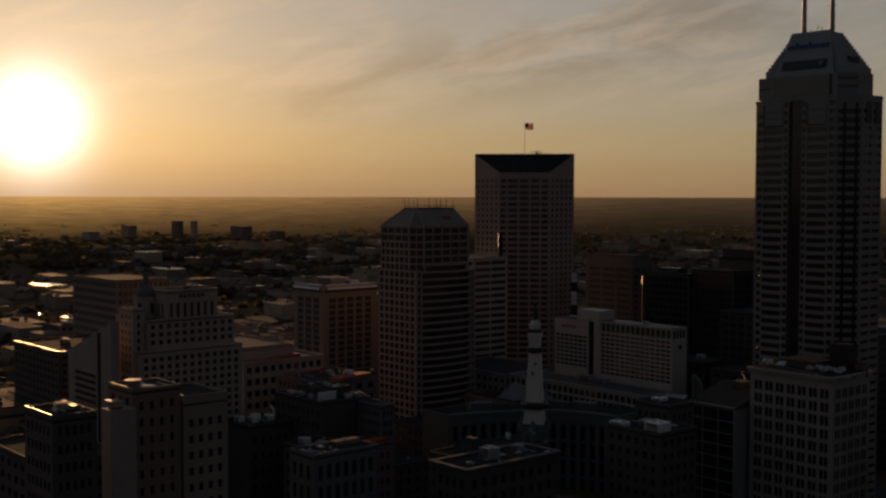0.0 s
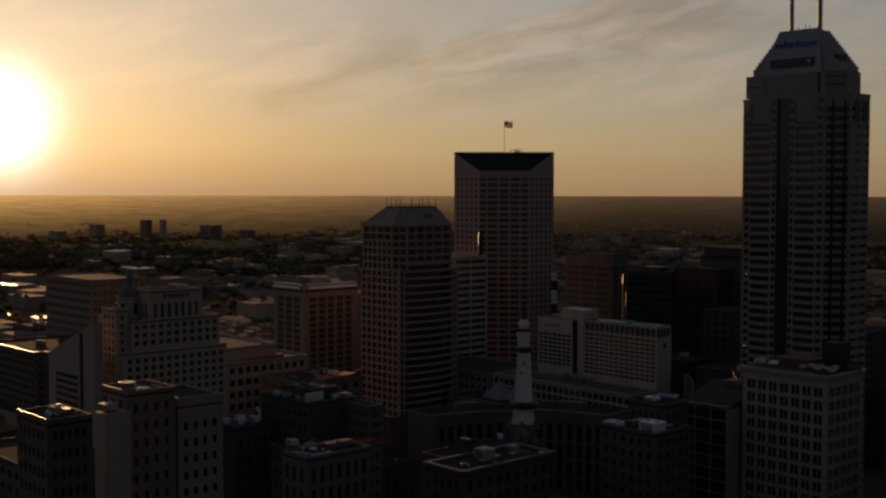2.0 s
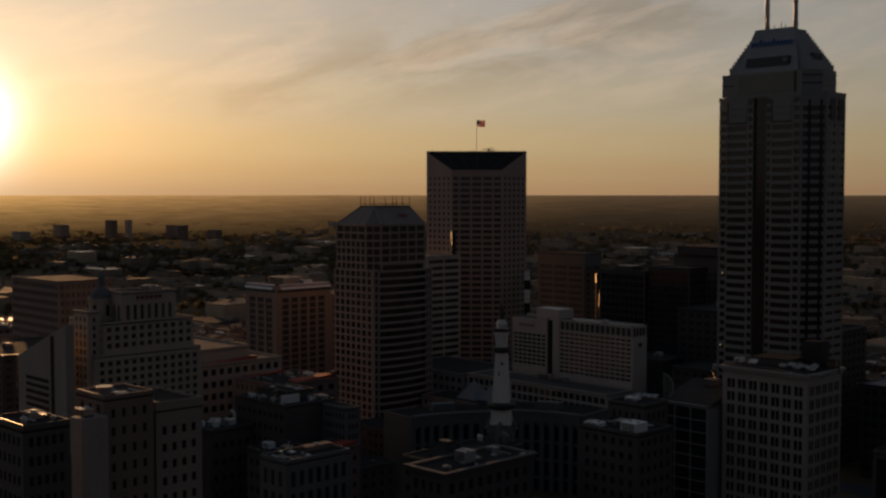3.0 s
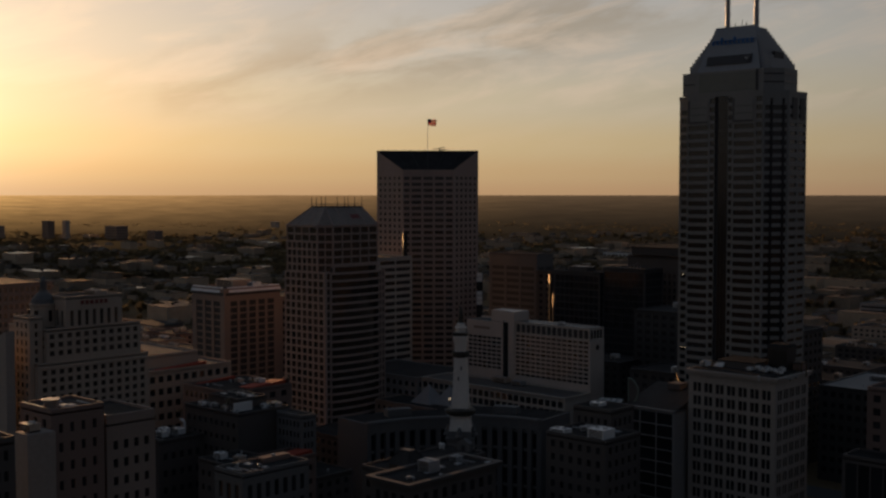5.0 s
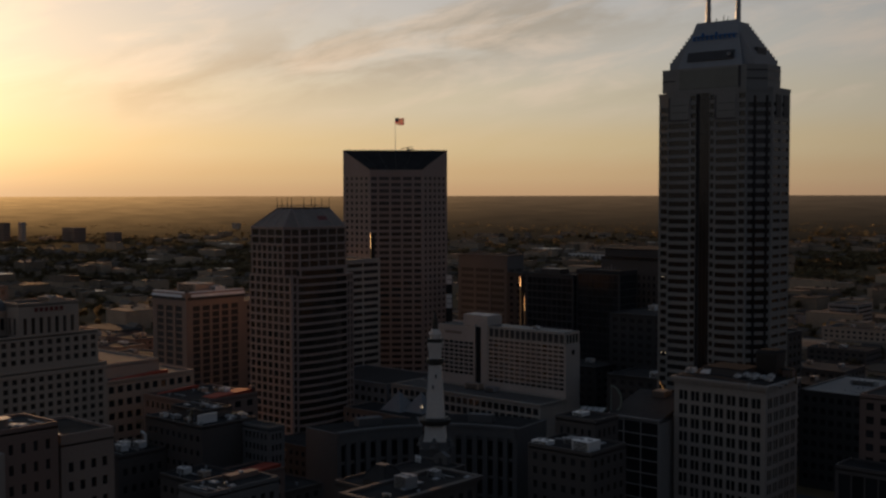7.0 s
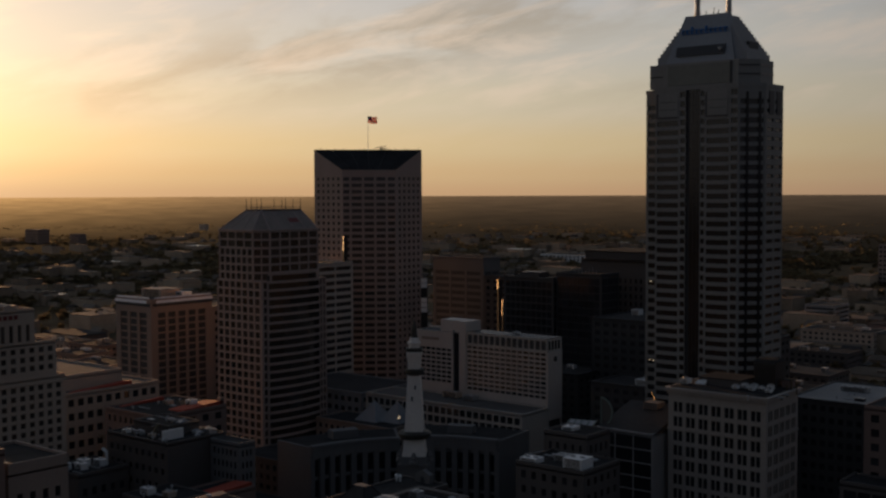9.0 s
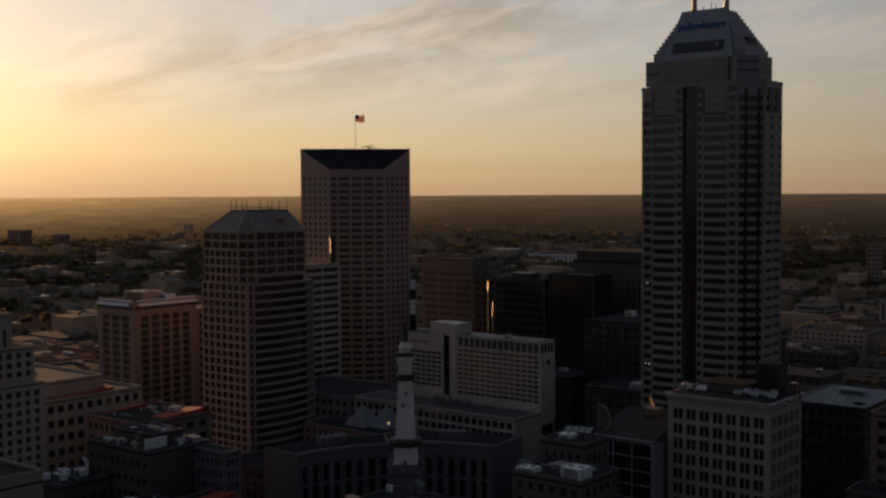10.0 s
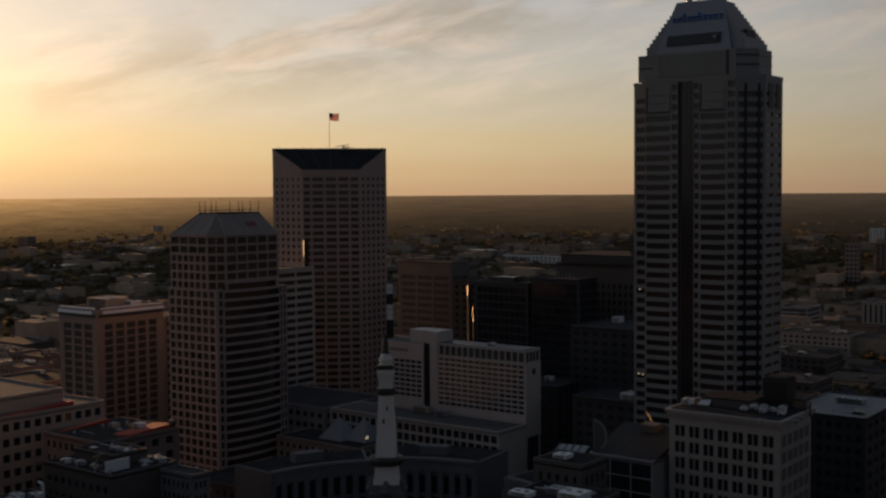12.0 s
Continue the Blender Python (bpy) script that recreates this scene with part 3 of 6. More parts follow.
    gable.solid([(45.5, 105.6, 190.6), (73.2, 105.6, 190.6), (68.2, 111.3, 208.6), (50.6, 111.3, 208.6),
                 (45.5, 112, 190.6), (73.2, 112, 190.6), (68.2, 113, 208.6), (50.6, 113, 208.6)],
                [(0, 1, 2, 3), (7, 6, 5, 4), (1, 5, 6, 2), (4, 0, 3, 7), (3, 2, 6, 7), (4, 5, 1, 0)])
    part("gable", gable, "crown_metal", t)
    slot = Shape().solid([(49.4, 105.85, 193.2), (69.0, 105.85, 193.2), (69.0, 106.95, 196.7), (49.4, 106.95, 196.7), (49.4, 108, 193.2), (69, 108, 193.2), (69, 109, 196.7), (49.4, 109, 196.7)],
                         [(0, 1, 2, 3), (7, 6, 5, 4), (1, 5, 6, 2), (4, 0, 3, 7), (3, 2, 6, 7), (4, 5, 1, 0)])
    part("crown_slot", slot, "black", t, "dark recessed slot in the crown")
    part("dish", Shape().lathe(67.3, 105.9, [(0.2, 194.4), (0.9, 195.3), (0.8, 195.4)], 12), "white", t)
    east = Shape().box(73.6, 75.6, 113, 120.5, 194, 197.6)
    part("crown_slot", east, "black", t)
    # the sign: plain blue bars in place of the brand's letters
    sign = thing("roof_sign", 59.5, 109, 202, "blue enamel sign on the sloping crown", "sign")
    for k in range(10):
        xa = 50.4 + k * 1.9
        h = (1.8, 1.8, 2.8, 1.8, 1.8, 2.8, 1.8, 1.8, 1.8, 1.8)[k]
        zc = 201.4
        yc = 105.6 + (zc - 190.6) * 0.316
        for o, z0, z1, w in ((0.0, 0, h, 0.42), (0.42, 0, 0.4, 0.8), (0.42, 1.3, 1.7, 0.8)):
            part("sign_bar", Shape().box(xa + o, xa + o + w, yc - 0.35, yc + 0.1 + 0.316 * z1, zc + z0, zc + z1), "blue", sign)
    for x in (52.6, 65.4):
        m = Shape().tube((x, cy, 208.5), (x, cy, 226), 1.0, 0.85, 12).tube((x, cy, 226), (x, cy, 240), 0.55, 0.3, 10)
        for k in range(4):
            m.lathe(x, cy, [(1.15, 210 + k * 4.5), (1.15, 210.4 + k * 4.5)], 12)
        part("mast", m, "steel", t, "pale steel mast")
    for x, h in ((55.3, 1.8), (58.0, 1.3), (61.2, 2.2), (63.0, 1.4)):
        part("aerial", Shape().tube((x, cy - 4, 208.9), (x + 0.3, cy - 4, 208.9 + h), 0.16, 0.1, 6), "dark_metal", t)


skyscraper()


# ---- the tower with the flag ----
def flag_tower():
    poly = [(-257, 216), (-233, 216), (-210, 239), (-210, 263), (-257, 263)]
    t = thing("office_tower", -235, 241, GROUND, "brown stone office tower with a sloping glazed corner and flag", "tower")
    top, low = 169.6, 157.0
    part("core", Shape().prism(inset(poly, 0.7), GROUND, low), "black", t)
    wall, cells = Shape(), []
    side = dict(cols=5, fill=0.50, floor=3.86, glass=0.5, side=1.2, foot=3, head=4.4, depth=0.5)
    cut = lambda f: tuple(Vector(poly[1]).lerp(Vector(poly[2]), f))
    stops = (0.0, 0.15, 0.385, 0.61, 0.825, 1.0)
    for f, g2 in zip(stops, stops[1:]):
        facade(wall, cells, cut(f), cut(g2), GROUND, low, cols=1, fill=0.94, floor=3.86, glass=0.56, side=0.5, foot=3, head=4.4, depth=0.6)
    facade(wall, cells, poly[0], poly[1], GROUND, low, **side)
    facade(wall, cells, poly[2], poly[3], GROUND, low, **side)
    wall.face((-257, 216, low), (-233, 216, low), (-257, 216, top))
    wall.face((-210, 239, low), (-210, 263, low), (-210, 263, top))
    for i in (3, 4):
        p, q = poly[i], poly[(i + 1) % 5]
        plain(wall, p, q, GROUND, top)
    part("wall", wall, "rose", t, "rose-brown stone bands and piers")
    glaze(cells, "sky_glass", t, 300)
    # sloping glazed corner up to the diagonal of the roof
    s = Shape()
    v = [(-233, 216, low), (-210, 239, low), (-210, 263, top - 0.6), (-257, 216, top - 0.6), (-257, 263, low), (-257, 263, top - 0.6)]
    s.solid(v, [(0, 1, 2, 3), (0, 3, 5, 4), (1, 4, 5, 2), (3, 2, 5), (0, 4, 1)])
    part("sloping_glass", s, "roof_dark", t, "dark sloping glass roof across the cut corner")
    for k in range(1, 6):
        a, b = Vector(v[0]).lerp(Vector(v[1]), k / 6), Vector(v[3]).lerp(Vector(v[2]), k / 6)
        part("mullion", Shape().tube(a + Vector((0.1, -0.1, 0.1)), b + Vector((0.1, -0.1, 0.1)), 0.18, 0.18, 4), "dark_metal", t)
    rim = Shape().slab((-257, 216), Vector((0.707, 0.707)), 0, 66.4, -1.2, 0.1, top - 1.4, top + 0.2)
    part("roof_edge", rim, "dark_metal", t)
    for k in range(14):
        p = Vector((-257, 216)).lerp(Vector((-210, 263)), (k + 0.5) / 14 + random.uniform(-0.02, 0.02))
        part("rooftop_aerial", Shape().tube((p.x, p.y + 1, top), (p.x, p.y + 1, top + random.uniform(0.6, 1.8)), 0.12, 0.08, 5), "dark_metal", t)
    c = Vector((-228, 245))
    crane = Shape().tube((c.x, c.y, top), (c.x, c.y, top + 1.6), 0.5, 0.4).tube((c.x - 3.5, c.y - 2, top + 1.2), (c.x + 3, c.y + 2, top + 2.4), 0.25, 0.2)
    crane.tube((c.x + 0.5, c.y, top + 0.6), (c.x + 3.4, c.y + 2.4, top + 0.9), 0.3, 0.3)
    part("window_cleaning_crane", crane, "dark_metal", t)
    part("flagpole", Shape().tube((-235.6, 241.8, top), (-235.6, 241.8, top + 21.4), 0.18, 0.1, 8), "white", t)
    f = thing("flag", -235.6, 241.8, top + 17, "striped red and white flag with navy canton on its pole", "flag")
    for k in range(7):
        st = Shape()
        z0 = top + 21.0 - (k + 1) * 0.60
        for i in range(8):
            a, b = i / 8, (i + 1) / 8
            if k < 4 and b <= 0.40:
                continue
            pts = [(-235.6 + 4.6 * q, 241.8 + 3.4 * q, -0.55 * q + 0.22 * math.sin(q * 9)) for q in (a, b)]
            (xa, ya, da), (xb, yb, db) = pts
            st.solid([(xa, ya, z0 + da), (xb, yb, z0 + db), (xb, yb, z0 + db + 0.62), (xa, ya, z0 + da + 0.62), (xa + .05, ya - .05, z0 + da), (xb + .05, yb - .05, z0 + db), (xb + .05, yb - .05, z0 + db + 0.62), (xa + .05, ya - .05, z0 + da + 0.62)],
                     [(0, 1, 2, 3), (7, 6, 5, 4), (0, 4, 5, 1), (2, 6, 7, 3), (1, 5, 6, 2), (3, 7, 4, 0)])
        part("stripe", st, "red_cloth" if k % 2 == 0 else "white_cloth", f)
    can = Shape()
    can.prism([(-235.6, 241.8), (-233.76, 243.16), (-233.81, 243.21), (-235.65, 241.85)], top + 18.6, top + 20.9)
    part("canton", can, "navy", f)


flag_tower()


# ---- the tower with the hipped glass crown ----
def crown_tower():
    x0, x1, y0, y1, c = -170.5, -139.0, 67.0, 109.0, 5.6
    corner = lambda k: [(x0 + k, y0), (x1 - k, y0), (x1, y0 + k), (x1, y1 - k), (x1 - k, y1), (x0 + k, y1), (x0, y1 - k), (x0, y0 + k)]
    poly, foot = corner(c), corner(0.5)
    poly[0], poly[7] = (x0 + 2.2, y0), (x0, y0 + 2.2)
    t = thing("office_tower", -155, 88, GROUND, "brown granite office tower with a hipped glass crown", "tower")
    top, low, mid, notch, step = 125.8, 117.6, 106.3, 102.4, 3.78
    part("core", Shape().prism(inset(foot, 0.7), GROUND, notch - 0.3).prism(inset(poly, 0.7), notch - 0.3, top - 0.5), "black", t)
    wall, cells = Shape(), []
    # two tall storeys of wide bays under the eaves
    tall = dict(cols=4, fill=0.88, floor=3.8, glass=0.76, side=0.3, foot=-1.2, head=0.9, depth=0.6)
    for i, n in ((0, 4), (1, 2), (2, 5), (3, 2), (7, 1)):
        facade(wall, cells, poly[i], poly[(i + 1) % 8], low, top, **{**tall, "cols": n})
    grid = dict(cols=7, fill=0.76, floor=step, glass=0.74, side=0.3, foot=-0.8, head=0.45, depth=0.6)
    facade(wall, cells, poly[0], poly[1], notch, low, **{**grid, "cols": 6})
    facade(wall, cells, poly[1], poly[2], notch, low, **{**grid, "cols": 2, "fill": 0.84})
    facade(wall, cells, poly[7], poly[0], notch, low, **{**grid, "cols": 1})
    facade(wall, cells, poly[2], poly[3], mid, low, **{**grid, "cols": 5, "fill": 0.9})
    plain(wall, poly[2], poly[3], notch, mid)
    facade(wall, cells, poly[3], poly[4], notch, low, **{**grid, "cols": 2})
    facade(wall, cells, foot[0], foot[1], GROUND, notch, **{**grid, "foot": 3})
    plain(wall, foot[1], foot[2], GROUND, notch)
    sill = Shape().prism(inset(foot, 0.3), notch - 0.5, notch + 0.05)
    part("setback_ledge", sill, "rose", t)
    # the east front: one narrow column of windows either side of a shallow bow of continuous bands
    ya, yb = y0 + 4.6, y1 - 5.2
    facade(wall, cells, foot[2], (x1, ya), GROUND, notch, **{**grid, "cols": 1, "foot": 3, "fill": 0.6})
    facade(wall, cells, (x1, yb), foot[3], GROUND, notch, **{**grid, "cols": 2, "foot": 3, "fill": 0.6})
    ys = [ya + (yb - ya) * k / 8 for k in range(9)]
    bow = [(x1 + 0.1 + 1.9 * (1 - ((y - (ya + yb) / 2) / ((yb - ya) / 2)) ** 2), y) for y in ys]
    z, n = mid, 0
    back = [(x1 - 0.6, yb), (x1 - 0.6, ya)]
    while z > GROUND + 6:
        part("spandrel", Shape().prism(bow + back, z - 1.15, z), "rose", t)
        for p, q in zip(bow, bow[1:]):
            m = (Vector(p) + Vector(q)) / 2 - Vector((0.55, 0))
            cells.append((Vector((m.x, m.y, z - 1.15 - (step - 1.15) / 2)), math.atan2(q[1] - p[1], q[0] - p[0]), (Vector(q) - Vector(p)).length, step - 1.15))
        z -= step
    part("spandrel", Shape().prism(bow + back, GROUND, z), "rose", t)
    part("bow_core", Shape().prism([(x - 0.8, y) for x, y in bow] + [(x1 - 1.2, yb), (x1 - 1.2, ya)], GROUND, mid - 0.4), "black", t)
    for i in (4, 5, 6):
        plain(wall, poly[i], poly[(i + 1) % 8], notch, top)
        plain(wall, foot[i], foot[(i + 1) % 8], GROUND, notch)
    plain(wall, foot[3], foot[4], GROUND, notch)
    plain(wall, foot[7], foot[0], GROUND, notch)
    part("wall", wall, "rose", t, "brown granite frame")
    glaze(cells, "sky_glass", t, 300)
    part("cornice", Shape().prism(inset(poly, -0.25), top - 0.35, top + 0.3), "rose", t)
    a = inset(poly, 0.5)
    bx0, bx1, by0, by1 = -159.0, -148.5, 76.0, 101.0
    b = [(bx0 + 0.05, by0), (bx1 - 0.05, by0), (bx1, by0 + 0.05), (bx1, by1 - 0.05), (bx1 - 0.05, by1), (bx0 + 0.05, by1), (bx0, by1 - 0.05), (bx0, by0 + 0.05)]
    zc = 135.0
    part("crown_glass", Shape().prism(a, top + 0.3, zc, b), "crown_glass", t, "sloping bronze glass crown")
    for i in range(8):
        p, q = Vector((*a[i], top + 0.3)), Vector((*b[i], zc))
        part("hip_rib", Shape().tube(p, q, 0.34, 0.34, 6), "rose", t)
        p2, q2 = Vector((*a[(i + 1) % 8], top + 0.3)), Vector((*b[(i + 1) % 8], zc))
        count = 4 if (p2 - p).length > 24 else 3 if (p2 - p).length > 12 else 1
        for k in range(1, count):
            part("rib", Shape().tube(p.lerp(p2, k / count), q.lerp(q2, k / count), 0.26, 0.26, 6), "rose", t)
    rim = Shape()
    for i in range(8):
        p, q = b[i], b[(i + 1) % 8]
        rim.tube((*p, zc), (*q, zc), 0.4, 0.4, 6)
        for z in (zc + 1.3,):
            rim.tube((*p, z), (*q, z), 0.09, 0.09, 5)
    part("crown_rail", rim, "dark_metal", t)
    for p in ((bx0, by0), (bx1, by0), (bx1, by1), (bx0, by1), (bx0 + 3.5, by0), (bx1, by0 + 8), (bx1, by0 + 13), (bx1, by1 - 5), (bx1 - 3.0, by0)):
        part("aerial", Shape().tube((*p, zc), (*p, zc + 5.4), 0.2, 0.1, 6), "dark_metal", t)
    sg = thing("roof_sign", -142, 93, 128, "small dull red sign on the glass crown", "sign")
    part("sign_bar", Shape().solid([(-142.6, 88.5, 129.2), (-142.6, 94.5, 129.2), (-144.4, 94.5, 131.2), (-144.4, 88.5, 131.2), (-143.2, 88.5, 128.9), (-143.2, 94.5, 128.9), (-145, 94.5, 130.9), (-145, 88.5, 130.9)],
         [(0, 1, 2, 3), (7, 6, 5, 4), (0, 4, 5, 1), (2, 6, 7, 3), (1, 5, 6, 2), (3, 7, 4, 0)]), "dull_red", sg)


crown_tower()


# ---- the column in the round plaza ----
def column():
    t = thing("monument", MX, MY, GROUND, "pale limestone obelisk monument with a bronze statue on its top", "monument")
    rot = lambda h, a=radians(36): [(MX + h * 1.27 * math.cos(a + k * math.pi / 2 + math.pi / 4), MY + h * 1.27 * math.sin(a + k * math.pi / 2 + math.pi / 4)) for k in range(4)]
    s = Shape()
    for h, z0, z1 in ((17, GROUND + 0.1, GROUND + 1.2), (15.5, GROUND + 1.2, GROUND + 2.6), (14, GROUND + 2.6, GROUND + 4)):
        s.prism(rot(h), z0, z1)
    part("steps", s, "limestone", t)
    s = Shape().prism(rot(9.5), GROUND + 4, 32, rot(7.6)).prism(rot(7.8), 32, 33.2).prism(rot(6.2), 33.2, 47.6, rot(5.4)).prism(rot(6.0), 47.6, 48.6)
    s.prism(rot(5.2), 48.6, 51, rot(4.8))
    part("pedestal", s, "shade_stone", t)
    part("plinth", Shape().prism(rot(4.7), 50.5, 52.6, rot(4.4)).prism(rot(4.3), 52.6, 57.2, rot(3.9)), "monument_stone", t, "pale stepped plinth below the shaft")
    for i in range(4):
        a = radians(36) + i * math.pi / 2
        d = Vector((math.cos(a), math.sin(a)))
        g2 = Shape().lathe(MX + d.x * 5.0, MY + d.y * 5.0, [(1.9, 48.9), (1.7, 49.6), (1.25, 50.2), (1.35, 50.8), (0.8, 51.6), (0.5, 52.4), (0.15, 52.7)], 9)
        part("carving", g2, "shade_stone", t)
    part("bronze_band", Shape().lathe(MX, MY, [(5.1, 57), (5.7, 57.6), (5.8, 58.8), (4.7, 59.6)], 24), "bronze", t, "dark bronze relief band round the shaft")
    shaft = part("shaft", Shape().prism(rot(3.65), 59.4, 79.3, rot(2.5)), "monument_stone", t, "tapering square limestone shaft")
    for zz, d in ((70.5, -0.6), (74.5, 0.5)):
        part("slit", Shape().slab((MX, MY), Vector((0.81, 0.59)), d - 0.2, d + 0.2, 2.4, 3.6, zz, zz + 1.3), "black", shaft)
    part("bronze_band", Shape().lathe(MX, MY, [(2.9, 79.2), (3.3, 79.8), (3.3, 81.0), (2.9, 81.4)], 24), "bronze", t, "dark bronze band")
    part("capital", Shape().prism(rot(2.3), 81.3, 84.6, rot(2.45)).prism(rot(2.5), 84.6, 86.4, rot(2.95)).prism(rot(2.95), 86.4, 87.4), "monument_stone", t)
    part("balcony_rail", Shape().prism(rot(3.0), 87.4, 88.6), "bronze", t)
    part("lantern", Shape().lathe(MX, MY, [(1.9, 88.7), (2.0, 90.0), (2.4, 90.2), (2.3, 90.8), (1.7, 91.0), (1.7, 91.8), (1.0, 92.4)], 20), "monument_stone", t)
    st = Shape().lathe(MX, MY, [(1.3, 92.2), (1.0, 93.2), (0.95, 95), (0.75, 96.3), (0.5, 96.9), (0.45, 97.8), (0.15, 98.3)], 12)
    st.tube((MX, MY, 96.2), (MX - 1.2, MY + 0.4, 99.0), 0.22, 0.15).tube((MX, MY, 96.0), (MX + 1.2, MY - 0.3, 93.2), 0.25, 0.2)
    part("statue", st, "bronze", t, "dark bronze statue")


column()


# ---- curved blocks round the plaza ----
def curved_block(a0, a1, r0, r1, top, label):
    n = 8
    t = thing("curved_building", MX + r1 * math.cos(radians((a0 + a1) / 2)), MY + r1 * math.sin(radians((a0 + a1) / 2)), GROUND, label, "building", "blocks round the plaza")
    ang = [radians(a0 + (a1 - a0) * k / n) for k in range(n + 1)]
    pt = lambda r, a: (MX + r * math.cos(a), MY + r * math.sin(a))
    arc = lambda r0, r1: [pt(r0, a) for a in reversed(ang)] + [pt(r1, a) for a in ang]
    core, cap, roof = Shape().prism(arc(r0 + 1.2, r1), GROUND, top - 5), Shape().prism(arc(r0 - 0.2, r0 + 2), top - 5, top), Shape().prism(arc(r0 + 2, r1), top - 5.2, top - 0.9)
    part("moulding", Shape().prism(arc(r0 - 0.6, r0 + 2.4), top - 1.2, top - 0.4), "shade_stone", t)
    part("core", core, "black_glass", t)
    part("entablature", cap, "shade_stone", t)
    part("roof", roof, "roof_dark", t)
    for k, a in enumerate(ang):
        part("pier", Shape().slab(pt(r0, a), Vector((-math.sin(a), math.cos(a))), -1.1, 1.1, -0.2, 1.5, GROUND, top - 5), "shade_stone", t)
    for a, b in zip(ang, ang[1:]):
        for z in (GROUND + 5, GROUND + 13, GROUND + 21, GROUND + 29):
            part("spandrel", Shape().prism([pt(r0 + 0.7, a), pt(r0 + 1.3, a), pt(r0 + 1.3, b), pt(r0 + 0.7, b)], z, z + 1.3), "shade_stone", t)
    for a in (ang[0], ang[-1]):
        part("end_wall", Shape().slab(pt((r0 + r1) / 2, a), Vector((math.cos(a), math.sin(a))), (r0 - r1) / 2 + 0.4, (r1 - r0) / 2, -0.45, 0.45, GROUND, top - 0.6), "shade_stone", t)
    part("stair_head", Shape().prism(arc(r0 + 9, r0 + 14)[3:6] + arc(r0 + 9, r0 + 14)[12:15], top - 1.0, top + 2.4), "shade_stone", t)
    return t


curved_block(97, 133, 58, 84, 45.5, "grey stone curved block with tall piers facing the plaza")
curved_block(137, 174, 58, 80, 44.8, "grey stone curved block facing the plaza across a lane")
curved_block(20, 84, 58, 78, 42.0, "dark curved commercial block facing the plaza")


# ---- the white slab hotel ----
def slab_hotel():
    t = thing("hotel", -72, 150, GROUND, "long white slab hotel with rows of windows over a podium", "hotel")
    y, yb = 142.0, 153.5
    wall, cells = Shape(), []
    right = [(-83.5, y), (-33, y), (-33, yb), (-83.5, yb)]
    left = [(-111.5, y), (-87.4, y), (-87.4, yb), (-111.5, yb)]
    part("core", Shape().prism(inset(right, 0.6), GROUND, 77).prism(inset(left, 0.6), GROUND, 75), "black", t)
    facade(wall, cells, (-79.5, y), (-33.2, y), 46.5, 70.9, cols=14, fill=0.86, floor=2.16, glass=0.60, side=0.4, foot=0.4, head=0.4, depth=0.5)
    facade(wall, cells, (-111.5, y), (-88, y), 46.5, 68.4, cols=7, fill=0.86, floor=2.16, glass=0.60, side=0.4, foot=2.2, head=0.4, depth=0.5)
    part("service_wall", Shape().box(-83.5, -79.5, y - 0.25, yb, 46, 81.6), "white_stone", t)
    part("blank_band", Shape().box(-111.5, -88, y, yb - 0.1, 68.4, 76), "white_stone", t)
    part("end_wall", Shape().box(-33.3, -32.7, y + 0.05, yb, 40, 70.9), "white_stone", t, "blank white end wall")
    part("recess_cheek", Shape().box(-88, -87.3, y - 0.2, yb, 46, 77), "white_stone", t)
    part("end_wall", Shape().box(-111.8, -111.4, y + 0.1, yb, 46, 75.9), "white_stone", t)
    part("back_wall", Shape().box(-111.5, -33, yb - 0.3, yb + 0.1, GROUND, 77), "white_stone", t)
    part("wall", wall, "white_stone", t, "white glazed brick front")
    glaze(cells, "glass", t, 300)
    part("lift_tower", Shape().box(-96, -79.4, y + 1.2, yb - 1, 76, 81.8), "white_stone", t)
    part("dark_strip", Shape().box(-87.3, -83.5, y + 0.6, y + 2.0, 46, 76), "black_glass", t, "dark glazed recess between the wings")
    top = []
    tw = Shape()
    facade(tw, top, (-79.5, y + 0.3), (-33.2, y + 0.3), 70.9, 77.0, cols=14, fill=0.78, floor=4.6, glass=0.9, side=0.5, foot=0.2, head=1.1, depth=0.5)
    facade(tw, top, (-33.0, y + 0.4), (-33.0, yb - 0.3), 70.9, 77.0, cols=4, fill=0.78, floor=4.6, glass=0.9, side=0.4, foot=0.2, head=1.1, depth=0.5)
    part("top_storey", tw, "cream", t)
    glaze(top, "coated", t, 60)
    part("roof", Shape().box(-83, -33.5, y + 0.8, yb - 0.5, 76.3, 76.9).box(-111, -88, y + 0.5, yb - 0.5, 75.4, 76.1), "roof_pale", t)
    part("emblem", Shape().tube((-32.75, 148, 67.5), (-32.5, 148, 67.5), 1.3, 1.3, 16), "dark_metal", t)
    part("sign_plate", Shape().box(-107, -96, y - 0.1, y, 71.6, 73.0), "brown", t, "brown row of unreadable letters")
    # podium
    p = thing("podium", -70, 131, GROUND, "cream concrete hotel podium with a strip of windows", "building")
    pw, pc = Shape(), []
    poly = [(-125, 121), (-32, 121), (-32, 141.9), (-125, 141.9)]
    part("core", Shape().prism(inset(poly, 0.5), GROUND, 45), "black", p)
    facade(pw, pc, poly[0], poly[1], GROUND, 45.5, cols=24, fill=0.82, floor=4.3, glass=0.72, side=0.8, foot=1, head=1.2, depth=0.5)
    pw.box(-32.6, -32, 121.05, 141.9, GROUND, 45.5)
    part("wall", pw, "cream", p)
    glaze(pc, "glass", p, 80)
    rooftop(p, poly, 46.4, "roof_pale", 1.0, "cream")
    unit(-84, 137, 46, 9, 4, 2.6, "tan", "tan rooftop plant unit on the podium")
    unit(-72, 136, 46, 6, 4, 2.2, "steel")
